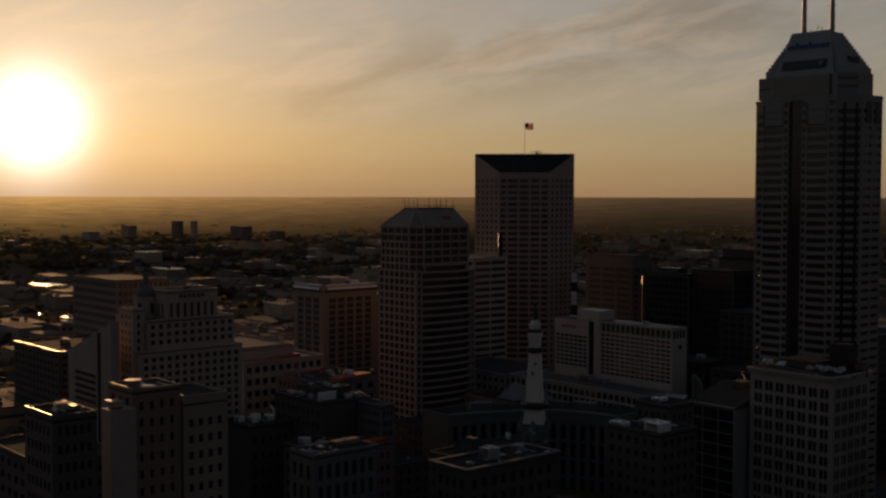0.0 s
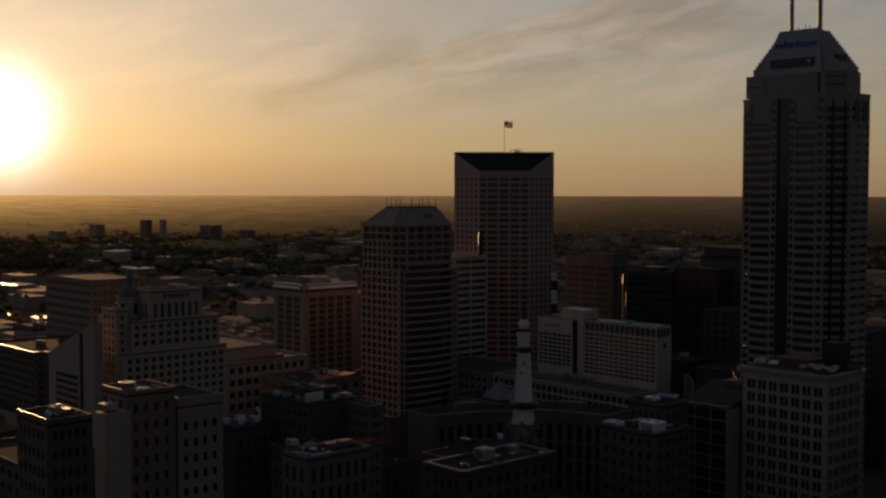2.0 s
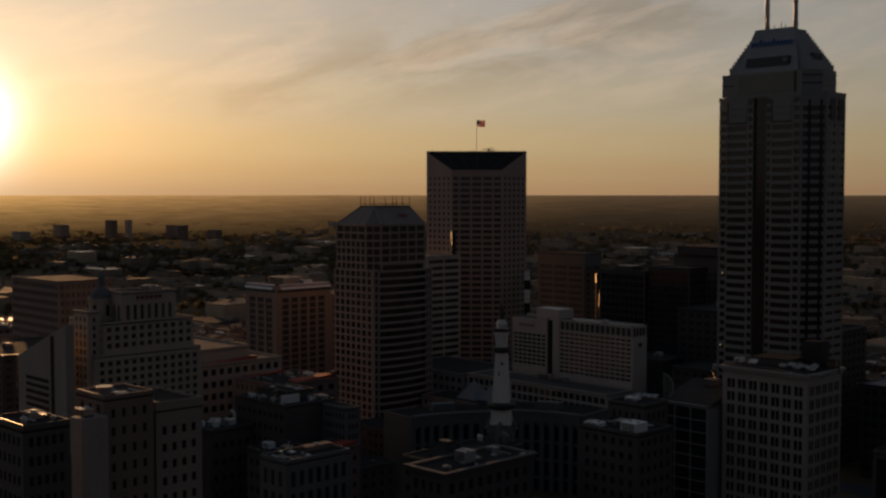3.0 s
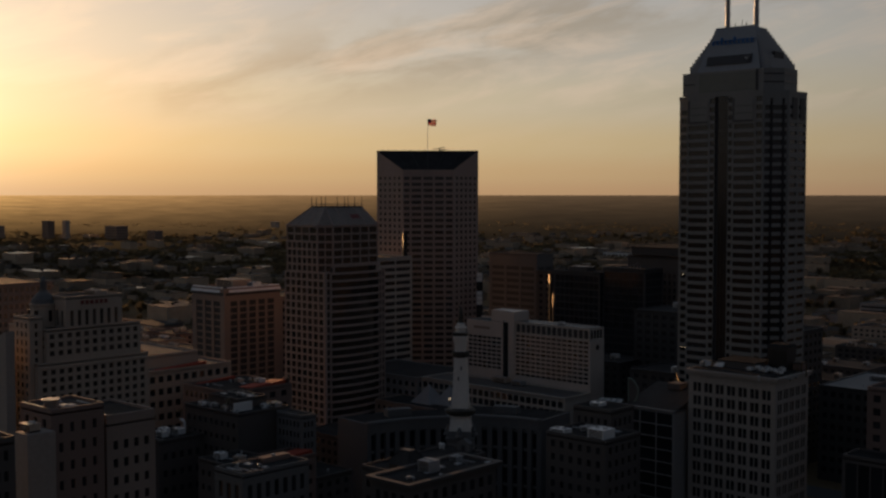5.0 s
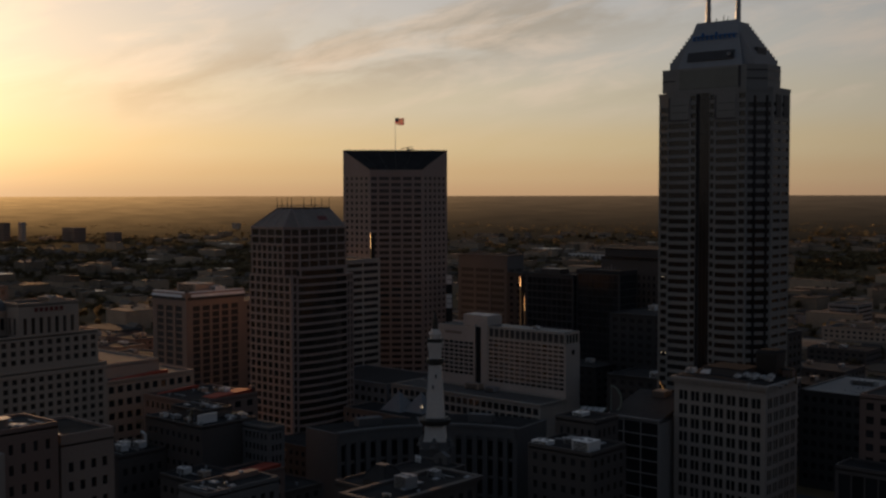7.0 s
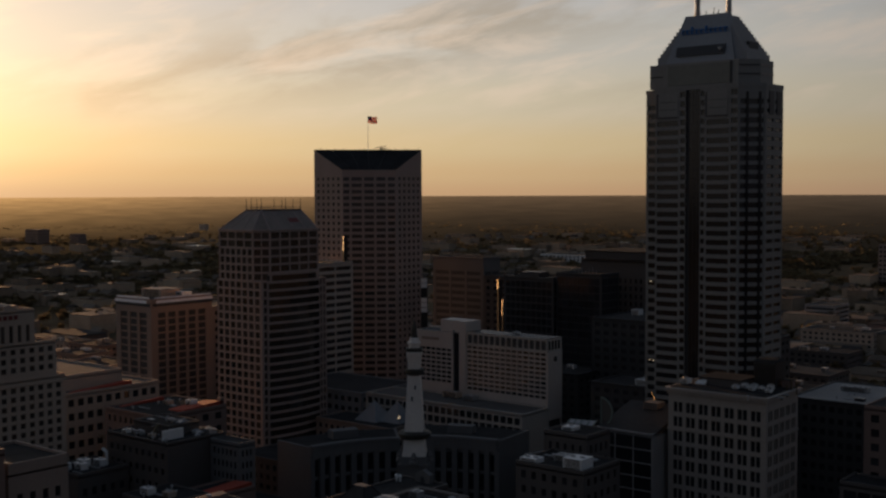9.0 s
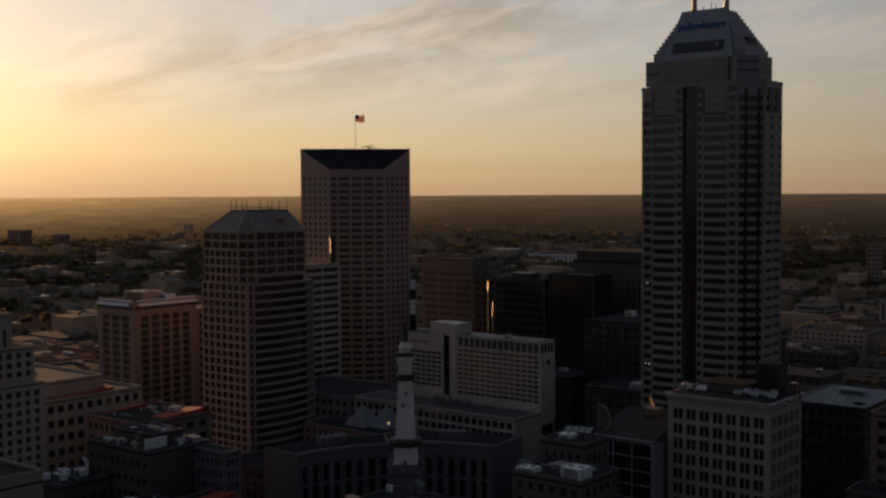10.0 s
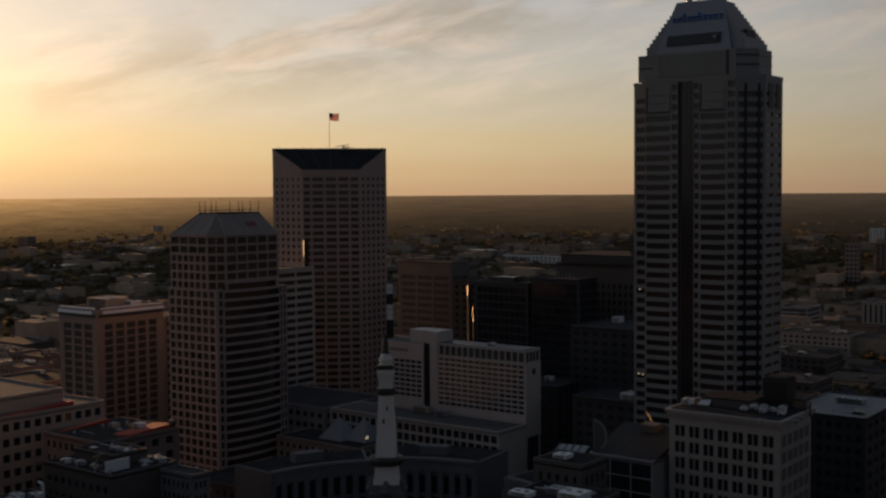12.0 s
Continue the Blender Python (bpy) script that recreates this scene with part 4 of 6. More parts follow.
    unit(-55, 149, 77, 3.5, 2.0, 0.8, "white", "white skylight unit on the hotel roof")


slab_hotel()


# ---- the white office block with the heavy cornice ----
def cornice_block():
    poly = [(92.5, 21), (124, 21), (124, 44), (92.5, 44)]
    t = thing("office_block", 108, 32, GROUND, "pale terracotta office block with paired windows and a heavy cornice", "building")
    part("core", Shape().prism(inset(poly, 0.5), GROUND, 80), "black", t)
    wall, cells = Shape(), []
    n = 7
    # paired windows: each bay is two openings
    for i in range(n):
        a = 92.5 + 1.1 + i * (31.5 - 2.2) / n
        b = 92.5 + 1.1 + (i + 1) * (31.5 - 2.2) / n
        facade(wall, cells, (a, 21), (b, 21), GROUND, 80.5, cols=2, fill=0.82, floor=4.45, glass=0.70, side=0.45, foot=2, head=2.6, depth=0.55)
    plain(wall, (92.5, 21), (93.6, 21), GROUND, 80.5)
    plain(wall, (122.9, 21), (124, 21), GROUND, 80.5)
    m = 5
    for i in range(m):
        a = 21 + 1.0 + i * (23 - 2) / m
        b = 21 + 1.0 + (i + 1) * (23 - 2) / m
        facade(wall, cells, (124, a), (124, b), GROUND, 80.5, cols=2, fill=0.82, floor=4.45, glass=0.70, side=0.42, foot=2, head=2.6, depth=0.55)
    plain(wall, (124, 21), (124, 22), GROUND, 80.5)
    plain(wall, (124, 43), (124, 44), GROUND, 80.5)
    plain(wall, (124, 44), (92.5, 44), GROUND, 80.5)
    plain(wall, (92.5, 44), (92.5, 21), GROUND, 80.5)
    part("wall", wall, "limestone", t, "pale terracotta wall")
    glaze(cells, "black_glass", t, 300)
    c = Shape()
    for d, z0, z1 in ((0.25, 69.3, 69.8), (0.35, 80.3, 80.9), (0.7, 80.9, 81.5), (1.0, 81.5, 82.2)):
        c.prism(inset(poly, -d), z0, z1)
    part("cornice", c, "limestone", t, "projecting stone cornice")
    part("roof", Shape().prism(inset(poly, 0.3), 82.2, 82.5), "roof_dark", t)
    for k in range(21):
        part("bracket", Shape().box(93 + k * 1.5, 93.4 + k * 1.5, 20.4, 20.95, 80.2, 80.9), "limestone", t)
    ph = thing("penthouse", 108, 34, 82.5, "low brown penthouse on the roof of the pale office block", "penthouse")
    part("wall", Shape().box(98, 112, 30, 42, 82.5, 84.6), "bronze_brick", ph)
    part("roof", Shape().box(97.8, 112.2, 29.8, 42.2, 84.6, 84.9), "roof_dark", ph)
    part("tarpaulin", Shape().solid([(97, 29.2, 82.6), (100.5, 29.2, 82.6), (101, 30.5, 84.9), (98.5, 31, 84.9), (97, 31, 82.6), (100.5, 31, 82.6)],
         [(0, 1, 2, 3), (0, 3, 4), (1, 5, 2), (3, 2, 5, 4), (4, 5, 1, 0)]), "white", ph, "pale tarpaulin over the penthouse edge")
    unit(95.2, 27, 82.6, 2.5, 3, 1.6, "white", "white rooftop unit beside the penthouse")
    for k in range(7):
        unit(111.5 + k * 1.75, 27.5 + (k % 3) * 2.6, 82.6, 1.6, 2.2, 0.9 + 0.3 * (k % 2), "white", "small white cooling unit on the dark roof")
    ct = thing("cooling_tower", 116, 40, 82.5, "black louvred cooling tower on the office roof", "cooling tower")
    part("casing", Shape().prism(rect(113.4, 119.6, 37, 43), 82.5, 90.2, rect(112.9, 120.1, 36.6, 43.4)), "black", ct)
    for k in range(11):
        part("louvre", Shape().box(113.0, 120.0, 36.4, 36.7, 83.2 + k * 0.6, 83.45 + k * 0.6), "dark_metal", ct)
    part("fan_deck", Shape().prism(rect(112.8, 120.2, 36.5, 43.5), 90.2, 90.9, rect(113.6, 119.4, 37.2, 42.8)), "roof_dark", ct)
    st2 = thing("stair_tower", 121, 41, 82.5, "brick stair head catching the evening sun", "stair head")
    part("wall", Shape().box(120.5, 123.4, 40, 43.4, 82.5, 84.6), "brick", st2)
    part("roof", Shape().box(120.3, 123.6, 39.8, 43.6, 84.6, 84.9), "roof", st2)


standing = set(scene.objects)
cornice_block()
for ob in set(scene.objects) - standing:
    if ob.parent is None:
        ob.location += Vector((-3.7, 8.0, 0.9))
# mirror sheets added and turned to make the sun glint at the roof corner
fl = thing("corner_flashing", 119.7, 48, 83.1, "gold mirror sheets added as the sun glint at the roof corner", "flashing")
for x, y, z0, z1 in ((119.9, 44.5, 83.1, 84.9), (120.5, 46.3, 83.1, 86.3), (121.4, 48.0, 81.5, 85.5), (118.9, 49.5, 83.1, 84.7)):
    part("sheet", Shape().slab((x, y), Vector((0.77, -0.59)), -0.35, 0.35, -0.12, 0.0, z0, z1), "mirror", fl)

# mirror strip added to show as a sunlit roof edge
lit = thing("roof_flashing", 74.0, 47.0, 74.9, "slanting gold mirror strip added as a sunlit roof edge", "flashing")
part("sheet", Shape().solid([(71.76, 48.60, 76.86), (75.86, 45.50, 72.86), (76.26, 45.20, 73.66), (71.96, 48.40, 77.46), (71.96, 48.90, 76.86), (76.06, 45.80, 72.86), (76.46, 45.50, 73.66), (72.16, 48.70, 77.46)],
     [(0, 1, 2, 3), (7, 6, 5, 4), (0, 4, 5, 1), (2, 6, 7, 3), (1, 5, 6, 2), (3, 7, 4, 0)]), "mirror", lit)


# ---- the other named blocks ----
def regular(cols, floor=3.9, fill=0.55, glass=0.55, **k):
    return dict(cols=cols, floor=floor, fill=fill, glass=glass, **k)


def tilted(name, x0, x1, y0, y1, z, mat, label, category):
    """A roof deck that falls gently to its south-west corner, added to show as a sunlit strip."""
    up = lambda x, y: z + 0.05 + 0.10 * (x - x0) + 0.06 * (y - y0)
    c = rect(x0, x1, y0, y1)
    s = Shape().solid([(x, y, z - 0.3) for x, y in c] + [(x, y, up(x, y)) for x, y in c], [(3, 2, 1, 0), (4, 5, 6, 7)] + [(i, (i + 1) % 4, 4 + (i + 1) % 4, 4 + i) for i in range(4)])
    return single(name, s, mat, label, category)


def others():
    # brown block with a white parapet
    p = [(-241, 60), (-212, 60), (-212, 98), (-241, 98)]
    block("office_block", "brown brick office block with stacked window bays and a white parapet", "building", p, 91.0, "brown",
          {0: regular(3, 3.5, 0.74, 0.76, side=2.6, head=3.4, depth=0.8), 1: regular(5, 3.5, 0.74, 0.76, side=3.4, head=3.4, depth=0.8)}, "glass", rim=3.6)
    par = Shape()
    par.prism(rect(-241.2, -215.4, 59.2, 61.8), 88.8, 91.5, rect(-241.2, -215.4, 60.8, 61.8))
    par.prism(rect(-213.8, -211.2, 63.2, 98), 88.8, 91.5, rect(-213.8, -212.8, 63.2, 98))
    single("parapet_band", par, "white", "white metal parapet band on the brown office block", "parapet", kind="structure")
    # black strip, proud of the wall, stands in for the shade below the parapet
    single("parapet_recess", Shape().box(-241.05, -212.6, 59.85, 60.6, 87.2, 88.7).box(-212.6, -211.85, 61, 98, 87.2, 88.7), "black", "black strip drawn as the shade under the white parapet", "band", kind="structure")
    unit(-228, 78, 90, 16, 12, 4.5, "tan", "large tan plant room on the roof")
    unit(-217, 84, 90, 5, 6, 3, "white")
    # hotel with stepped crown and small dome
    t = block("hotel", "tan stone hotel with stepped upper storeys and a small dome", "hotel", [(-116, -112.4), (-86, -112.4), (-86, -67.8), (-116, -67.8)], 82.4, "tan",
              {0: regular(8, 3.0, 0.46, 0.52), 1: regular(13, 3.0, 0.56, 0.6, head=2.0)}, "haze_pale_glass", rim=0.8)
    block("hotel_middle_storeys", "tan stone middle storeys of the hotel", "hotel", [(-114, -108.8), (-86.2, -108.8), (-86.2, -71), (-114, -71)], 94.2, "tan",
          {0: regular(7, 3.0, 0.46, 0.52, head=2.0), 1: regular(11, 3.0, 0.56, 0.6, side=0.4, head=1.2, foot=-0.5)}, "haze_pale_glass", z0=81.8, rim=0.8)
    block("hotel_upper_storeys", "tan stone upper storeys of the hotel", "hotel", [(-101, -101.5), (-86.0, -101.5), (-86.0, -78.8), (-101, -78.8)], 105.2, "tan",
          {0: regular(4, 6.2, 0.45, 0.9, head=4.4, foot=-1.0), 1: regular(7, 6.2, 0.46, 0.9, head=4.4, foot=-1.0)}, "haze_pale_glass", z0=93.6, rim=0.8)
    block("hotel_turret", "tan stone corner turret of the hotel", "hotel", [(-100, -114), (-88.4, -114), (-88.4, -109), (-100, -109)], 98.6, "tan",
          {0: regular(3, 3.0, 0.46, 0.6, head=1.6), 1: regular(1, 3.0, 0.4, 0.6, head=1.6)}, "haze_pale_glass", rim=0.8)
    part("string_course", Shape().box(-85.95, -85.7, -112.3, -67.9, 79.9, 80.4), "tan", t)
    unit(-92, -86, 104.6, 8, 5, 1.6, "tan", "low tan plant room on the hotel roof")
    sg = thing("roof_sign", -87, -92, 99, "red unlit letters reduced to bars on the hotel", "sign")
    for k in range(6):
        part("sign_bar", Shape().box(-85.98, -85.75, -95.6 + k * 1.9, -94.4 + k * 1.9, 102.0, 103.4), "dull_red", sg)
    dm = thing("dome", -98, -103.5, 94, "small grey dome with a lantern on the hotel", "dome")
    part("drum", Shape().lathe(-98, -103.5, [(4.6, 93.8), (4.6, 101.4), (5.0, 101.6), (5.0, 102.3)], 16), "tan", dm)
    part("shell", Shape().lathe(-98, -103.5, [(4.5, 102.3), (4.1, 103.8), (2.9, 105.3), (1.6, 106.3), (1.2, 107.0)], 16), "shade_stone", dm, "grey stone dome shell")
    part("lantern", Shape().lathe(-98, -103.5, [(1.1, 107), (1.1, 109.6), (1.4, 109.8), (1.3, 110.4), (0.7, 111.4), (0.1, 112.2)], 12), "shade_stone", dm)
    for k in range(6):
        a = k * math.pi / 3
        x, y = -98 + 4.65 * math.cos(a), -103.5 + 4.65 * math.sin(a)
        part("window", Shape().box(x - 0.5, x + 0.5, y - 0.5, y + 0.5, 96, 100), "black_glass", dm)
    clutter(-112, -104, -98, -75, 93.6, 5)
    # low block with the sunlit terrace
    block("low_block", "pale low block with a terrace roof", "building", [(-190, -40), (-131, -40), (-131, 4), (-190, 4)], 66.5, "tan",
          {0: regular(12, 5.4, 0.6, 0.5), 1: regular(10, 5.4, 0.62, 0.52)}, "glass", roof="roof_pale")
    block("low_block", "pale setback storey above the terrace", "building", [(-188, -36), (-139.5, -36), (-139.5, -8), (-188, -8)], 72.0, "tan",
          {0: regular(10, 5.4, 0.6, 0.5), 1: regular(7, 5.4, 0.6, 0.5)}, "glass", z0=65.5, roof="roof_pale")
    tilted("terrace", -137.5, -131.6, -36, -9, 65.6, "red", "tilted terrace deck with the low sun's red put into its colour", "terrace")
    # low block whose added red decks stand in for sunlit roof edges
    block("low_block", "low brown block under roof strips coloured sunlit red", "building", [(-116, -32), (-84, -32), (-84, 0), (-116, 0)], 62.5, "brick",
          {0: regular(9, 5, 0.5, 0.5), 1: regular(5, 5, 0.5, 0.5)}, "glass", roof="roof_dark")
    tilted("roof_deck", -95.5, -84.6, -20, -1.2, 61.7, "red", "tilted roof deck with the low sun's red put into its colour", "roof deck")
    tilted("roof_deck", -115, -112, -28, -8, 61.7, "red", "narrow tilted deck along a parapet, coloured sunlit red", "roof deck")
    single("brick_screen", Shape().box(-86.6, -84.6, -2.6, -0.6, 62.0, 65.0), "brick", "low red brick stair head at the roof corner", "screen wall")
    unit(-93, -9.5, 62.6, 3.5, 3, 1.6, "white")
    unit(-104, -12, 61.6, 3, 3, 1.6, "tan")
    clutter(-112, -98, -29, -4, 61.6, 6)
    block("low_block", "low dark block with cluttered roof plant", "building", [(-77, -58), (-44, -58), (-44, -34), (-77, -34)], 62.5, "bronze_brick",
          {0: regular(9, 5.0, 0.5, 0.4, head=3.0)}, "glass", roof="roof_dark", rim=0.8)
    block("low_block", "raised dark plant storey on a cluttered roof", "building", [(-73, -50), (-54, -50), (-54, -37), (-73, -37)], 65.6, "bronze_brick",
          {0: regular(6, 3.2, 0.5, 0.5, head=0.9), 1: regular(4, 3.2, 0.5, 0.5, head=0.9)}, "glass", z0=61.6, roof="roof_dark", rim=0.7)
    for x, y, z, w, d, h, m in ((-64, -54, 61.9, 3, 2, 1.4, "steel"), (-57, -54, 61.9, 2.5, 2, 1.2, "tan"), (-47, -38, 61.9, 3, 3, 1.6, "steel"), (-70, -55, 61.9, 2.4, 2, 1.3, "white"), (-60, -44, 65.0, 3, 2, 1.2, "steel"), (-50.5, -41, 61.9, 2.4, 2, 1.0, "white")):
        unit(x, y, z, w, d, h, m)
    clutter(-71, -56, -48, -39, 65.0, 8)
    clutter(-75, -46, -57, -51, 61.9, 10)
    clutter(-52, -46, -46, -36, 61.9, 8)
    block("low_block", "low dark brick block with small roof sheds", "building", [(-43, -76), (-23, -76), (-23, -58.5), (-43, -58.5)], 50.0, "bronze_brick",
          {0: regular(5, 5.0, 0.5, 0.4, head=3.0)}, "glass", roof="roof_dark", rim=0.9)
    block("low_block", "low brick block with a tilted red roof deck", "building", [(-34, -58.4), (-20, -58.4), (-20, -42), (-34, -42)], 49.5, "brick",
          {0: regular(4, 5.0, 0.5, 0.4, head=3.0), 1: regular(5, 5.0, 0.5, 0.4, head=3.0)}, "glass", roof="roof_dark", rim=0.9)
    tilted("roof_deck", -29, -20.6, -57.6, -43, 48.9, "red", "tilted deck over a low brick block, coloured sunlit red", "roof deck")
    unit(-38, -70, 49.2, 4, 3, 2.2, "white")
    unit(-30, -68, 49.2, 3, 3, 1.8, "tan")
    clutter(-41, -25, -74, -61, 49.3, 8)
    clutter(-188, -148, -34, -10, 71.1, 10)
    clutter(-82, -66, -76, -61, 52.3, 7)
    clutter(52, 65, -78, -42, 59.4, 12)
    clutter(24, 33, -114, -96, 63.4, 8)
    clutter(71, 90, -22, -7, 66.6, 9)
    clutter(44, 54, -182, -173, 93.4, 5)
    clutter(56, 68, -208, -201, 92.0, 6)
    clutter(62, 89, 198, 245, 53.2, 5)
    clutter(95, 122, 24, 42, 82.6, 8)
    block("narrow_block", "narrow pale block with a grid of windows", "building", [(-43.4, -41), (-29, -41), (-29, -34), (-43.4, -34)], 61.5, "shade_stone",
          {0: regular(6, 3.9, 0.55, 0.55), 1: regular(3, 3.9, 0.55, 0.55)}, "glass")
    block("low_block", "low dark brick block beside the crowned tower", "building", [(-118, 34), (-92, 34), (-92, 60), (-118, 60)], 33.0, "bronze_brick",
          {0: regular(6, 4.2, 0.5, 0.5), 1: regular(6, 4.2, 0.5, 0.5)}, "glass", roof="roof_dark")
    block("low_block", "low dark brick block by the plaza lane", "building", [(-84, -30), (-40, -30), (-40, -6), (-84, -6)], 34.0, "bronze_brick",
          {0: regular(9, 4.2, 0.5, 0.5), 1: regular(5, 4.2, 0.5, 0.5)}, "glass", roof="roof_dark")
    clutter(-80, -44, -27, -9, 33.2, 8)
    ds = thing("satellite_dish", -50.5, -57, 61.9, "bright metal satellite dish on a dark cluttered roof", "dish")
    aim, mid = Vector((-0.50, -0.75, 0.45)).normalized(), Vector((-50.5, -57, 66.0))
    e1 = aim.cross(Vector((0, 0, 1))).normalized()
    e2 = aim.cross(e1)
    bowl = [mid + (e1 * math.cos(a) + e2 * math.sin(a)) * r * 2.0 + aim * (0.75 * r * r - o) for o in (0.0, 0.1) for r in (0.15, 0.5, 0.8, 1.0) for a in [k * math.pi / 8 for k in range(16)]]
    rings = [(b2 + k * 16 + i, b2 + k * 16 + (i + 1) % 16, b2 + k * 16 + 16 + (i + 1) % 16, b2 + k * 16 + 16 + i) for b2 in (0, 64) for k in range(3) for i in range(16)]
    rings += [(48 + i, 48 + (i + 1) % 16, 112 + (i + 1) % 16, 112 + i) for i in range(16)] + [tuple(range(16)), tuple(range(64, 80))]
    part("reflector", Shape().solid(bowl, rings), "silver", ds, "bright tilted metal dish")
    part("feed_arm", Shape().tube(mid - e2 * 2.2, mid + aim * 2.2, 0.08, 0.08, 6), "steel", ds)
    single("plant_screen_wall", Shape().box(-50.2, -49.8, -55.5, -47, 61.6, 65.2), "white", "white plant screen wall beside the satellite dish", "screen wall")
    part("post", Shape().tube((-50.5, -57, 61.6), (-50.5, -57, 65.6), 0.25), "dark_metal", ds)
    # small metal pieces added to sparkle like glints along the roofs
    for k in range(9):
        x, y = -54.5 + (-0.6) * k / 8, -42.5 + (10.8) * k / 8
        single("metal_tray", Shape().box(x - 0.5 - 0.2 * (k % 3), x + 0.5, y - 0.35, y + 0.35 + 0.2 * (k % 2), 61.7, 62.3 + 0.1 * (k % 3)), "glint_roof", "small bright metal piece added as a glint on a dark roof", "tray", "metal trays")
    for k in range(6):
        x, y = -124.4 + 1.7 * k, -28.9 + 0.6 * (k % 3)
        single("metal_tray", Shape().box(x - 0.5, x + 0.4, y - 0.3, y + 0.3, 48.6, 50.2 + 0.1 * (k % 2)), "glint_roof", "small bright metal piece added as a glint on a low roof", "tray", "metal trays")
    ls = thing("lit_sign", -62, 74, 47, "small lit sign on a roof post", "sign")
    part("post", Shape().tube((-62, 74.3, 46.5), (-62, 74.3, 49), 0.15), "dark_metal", ls)
    for k, (a, b) in enumerate(((0, 0), (0.7, 0), (0.7, 0.7), (0, 0.7))):
        if k != 3:
            part("lamp_panel", Shape().box(-62.5 + a, -62 + a, 74, 74.2, 48 + b, 48.5 + b), "glow", ls)
    # tan pair in the foreground
    block("tan_block", "brown brick block with a hollow parapet roof", "building", [(35, -169.5), (54.5, -169.5), (54.5, -156.5), (35, -156.5)], 90.6, "brown",
          {0: regular(5, 4.0, 0.42, 0.5), 1: regular(4, 4.2, 0.45, 0.5, head=4)}, "glass", rim=2.2, roof="roof_dark")
    block("tan_block", "taller brown brick block with roof tank platform", "building", [(42, -184), (56.0, -184), (56.0, -171), (42, -171)], 94.2, "brick",
          {0: regular(3, 4.0, 0.42, 0.5), 1: regular(4, 4.3, 0.36, 0.5, head=2.4)}, "glass", rim=1.0)
    single("party_wall", Shape().box(52.5, 58, -190.6, -184.05, GROUND, 89.8), "limestone", "blank cream end wall beside the brown block", "wall", kind="structure")
    unit(55, -188, 90.0, 3, 2.6, 1.6, "tan")
    tk = thing("roof_tank", 52, -181.5, 93.4, "flat round roof tank on the brown block", "tank")
    part("drum", Shape().lathe(51.5, -181.5, [(1.6, 93.0), (1.6, 95.2), (2.0, 95.3), (2.0, 95.6)], 16), "brown", tk)
    part("lid", Shape().lathe(51.5, -181.5, [(2.1, 95.6), (2.1, 95.75), (1.9, 95.8)], 16), "glint_roof", tk, "bright metal lid")
    block("dark_block", "near-black office block below a taller brick one", "building", [(-24, -192), (18, -192), (18, -168), (-24, -168)], 70.0, "bronze_brick",
          {0: regular(8, 4.2, 0.5, 0.5), 1: regular(5, 4.2, 0.55, 0.5)}, "glass", rim=1.0, roof="roof_dark")
    ph = thing("roof_penthouse", 6, -184, 69.2, "small dark roof penthouse with a window glowing orange", "penthouse")
    part("wall", Shape().box(1, 11, -188, -180, 69, 72.4).box(0.6, 11.4, -188.4, -179.6, 72.4, 72.8), "bronze_brick", ph)
    part("window", Shape().box(11, 11.12, -187, -184.6, 69.8, 72), "glass", ph)
    part("window", Shape().box(11, 11.12, -183.6, -181.2, 69.8, 72), "glass", ph)
    block("dark_block", "dark brick block with a bright parapet edge", "building", [(54, -210), (70, -210), (70, -199.5), (54, -199.5)], 92.9, "bronze_brick",
          {0: regular(6, 4.2, 0.5, 0.5), 1: regular(5, 4.2, 0.55, 0.5)}, "glass", rim=1.3, roof="roof_dark")
    unit(60, -203, 92.0, 4, 3, 1.6, "tan")
    # metal copings and trays that throw back the low sun
    for x0, x1, y0, y1, z, lab in ((54, 70, -210.05, -209.75, 92.9, "bright metal coping along a dark brick parapet"), (63, 65.5, -203.5, -202.2, 93.6, "bright metal tray on a dark roof"),
                                   (-280.6, -280, -64, -12, 58, "bright metal coping on a far dark roof"), (-344, -280, -64, -63.2, 58, "bright metal coping on a far dark roof"),
                                   (53.5, 57.4, -190.2, -188.6, 91.8, "bright metal flashing on a blank end wall"), (36, 54, -169.5, -168.9, 90.6, "bright metal coping on a hollow roof"),
                                   (43, 55, -184, -183.5, 94.2, "bright metal coping on a brown brick parapet")):
        single("metal_coping", Shape().box(x0, x1, y0, y1, z + 0.004, z + 0.14), "glint_roof", lab, "coping", "metal copings")
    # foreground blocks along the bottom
    # pale block in near-black brick: the shadow over it is put into its colour
    block("corner_block", "pale terracotta corner block with arched attic and cornice, coloured dark for shadow", "building", [(51, -82), (66, -82), (66, -44), (51, -44)], 60.3, "bronze_brick",
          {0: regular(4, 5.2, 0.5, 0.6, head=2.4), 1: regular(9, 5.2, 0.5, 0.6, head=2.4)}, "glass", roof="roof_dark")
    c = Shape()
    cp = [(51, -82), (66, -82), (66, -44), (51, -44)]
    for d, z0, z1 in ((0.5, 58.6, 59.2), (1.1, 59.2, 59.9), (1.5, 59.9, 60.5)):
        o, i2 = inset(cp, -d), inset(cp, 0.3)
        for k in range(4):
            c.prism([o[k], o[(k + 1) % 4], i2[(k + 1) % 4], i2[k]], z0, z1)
    single("cornice", c, "bronze_brick", "moulded cornice of the corner block, coloured dark for shadow", "cornice", kind="structure")
    # a steep slate roof with a lantern, and a pair of pale vents behind it
    block("low_block", "dark brick block behind the corner block", "building", [(34, -70), (50.6, -70), (50.6, -31), (34, -31)], 58.9, "bronze_brick",
          {0: regular(4, 5.0, 0.5, 0.5, head=3)}, "glass", roof="roof_dark")
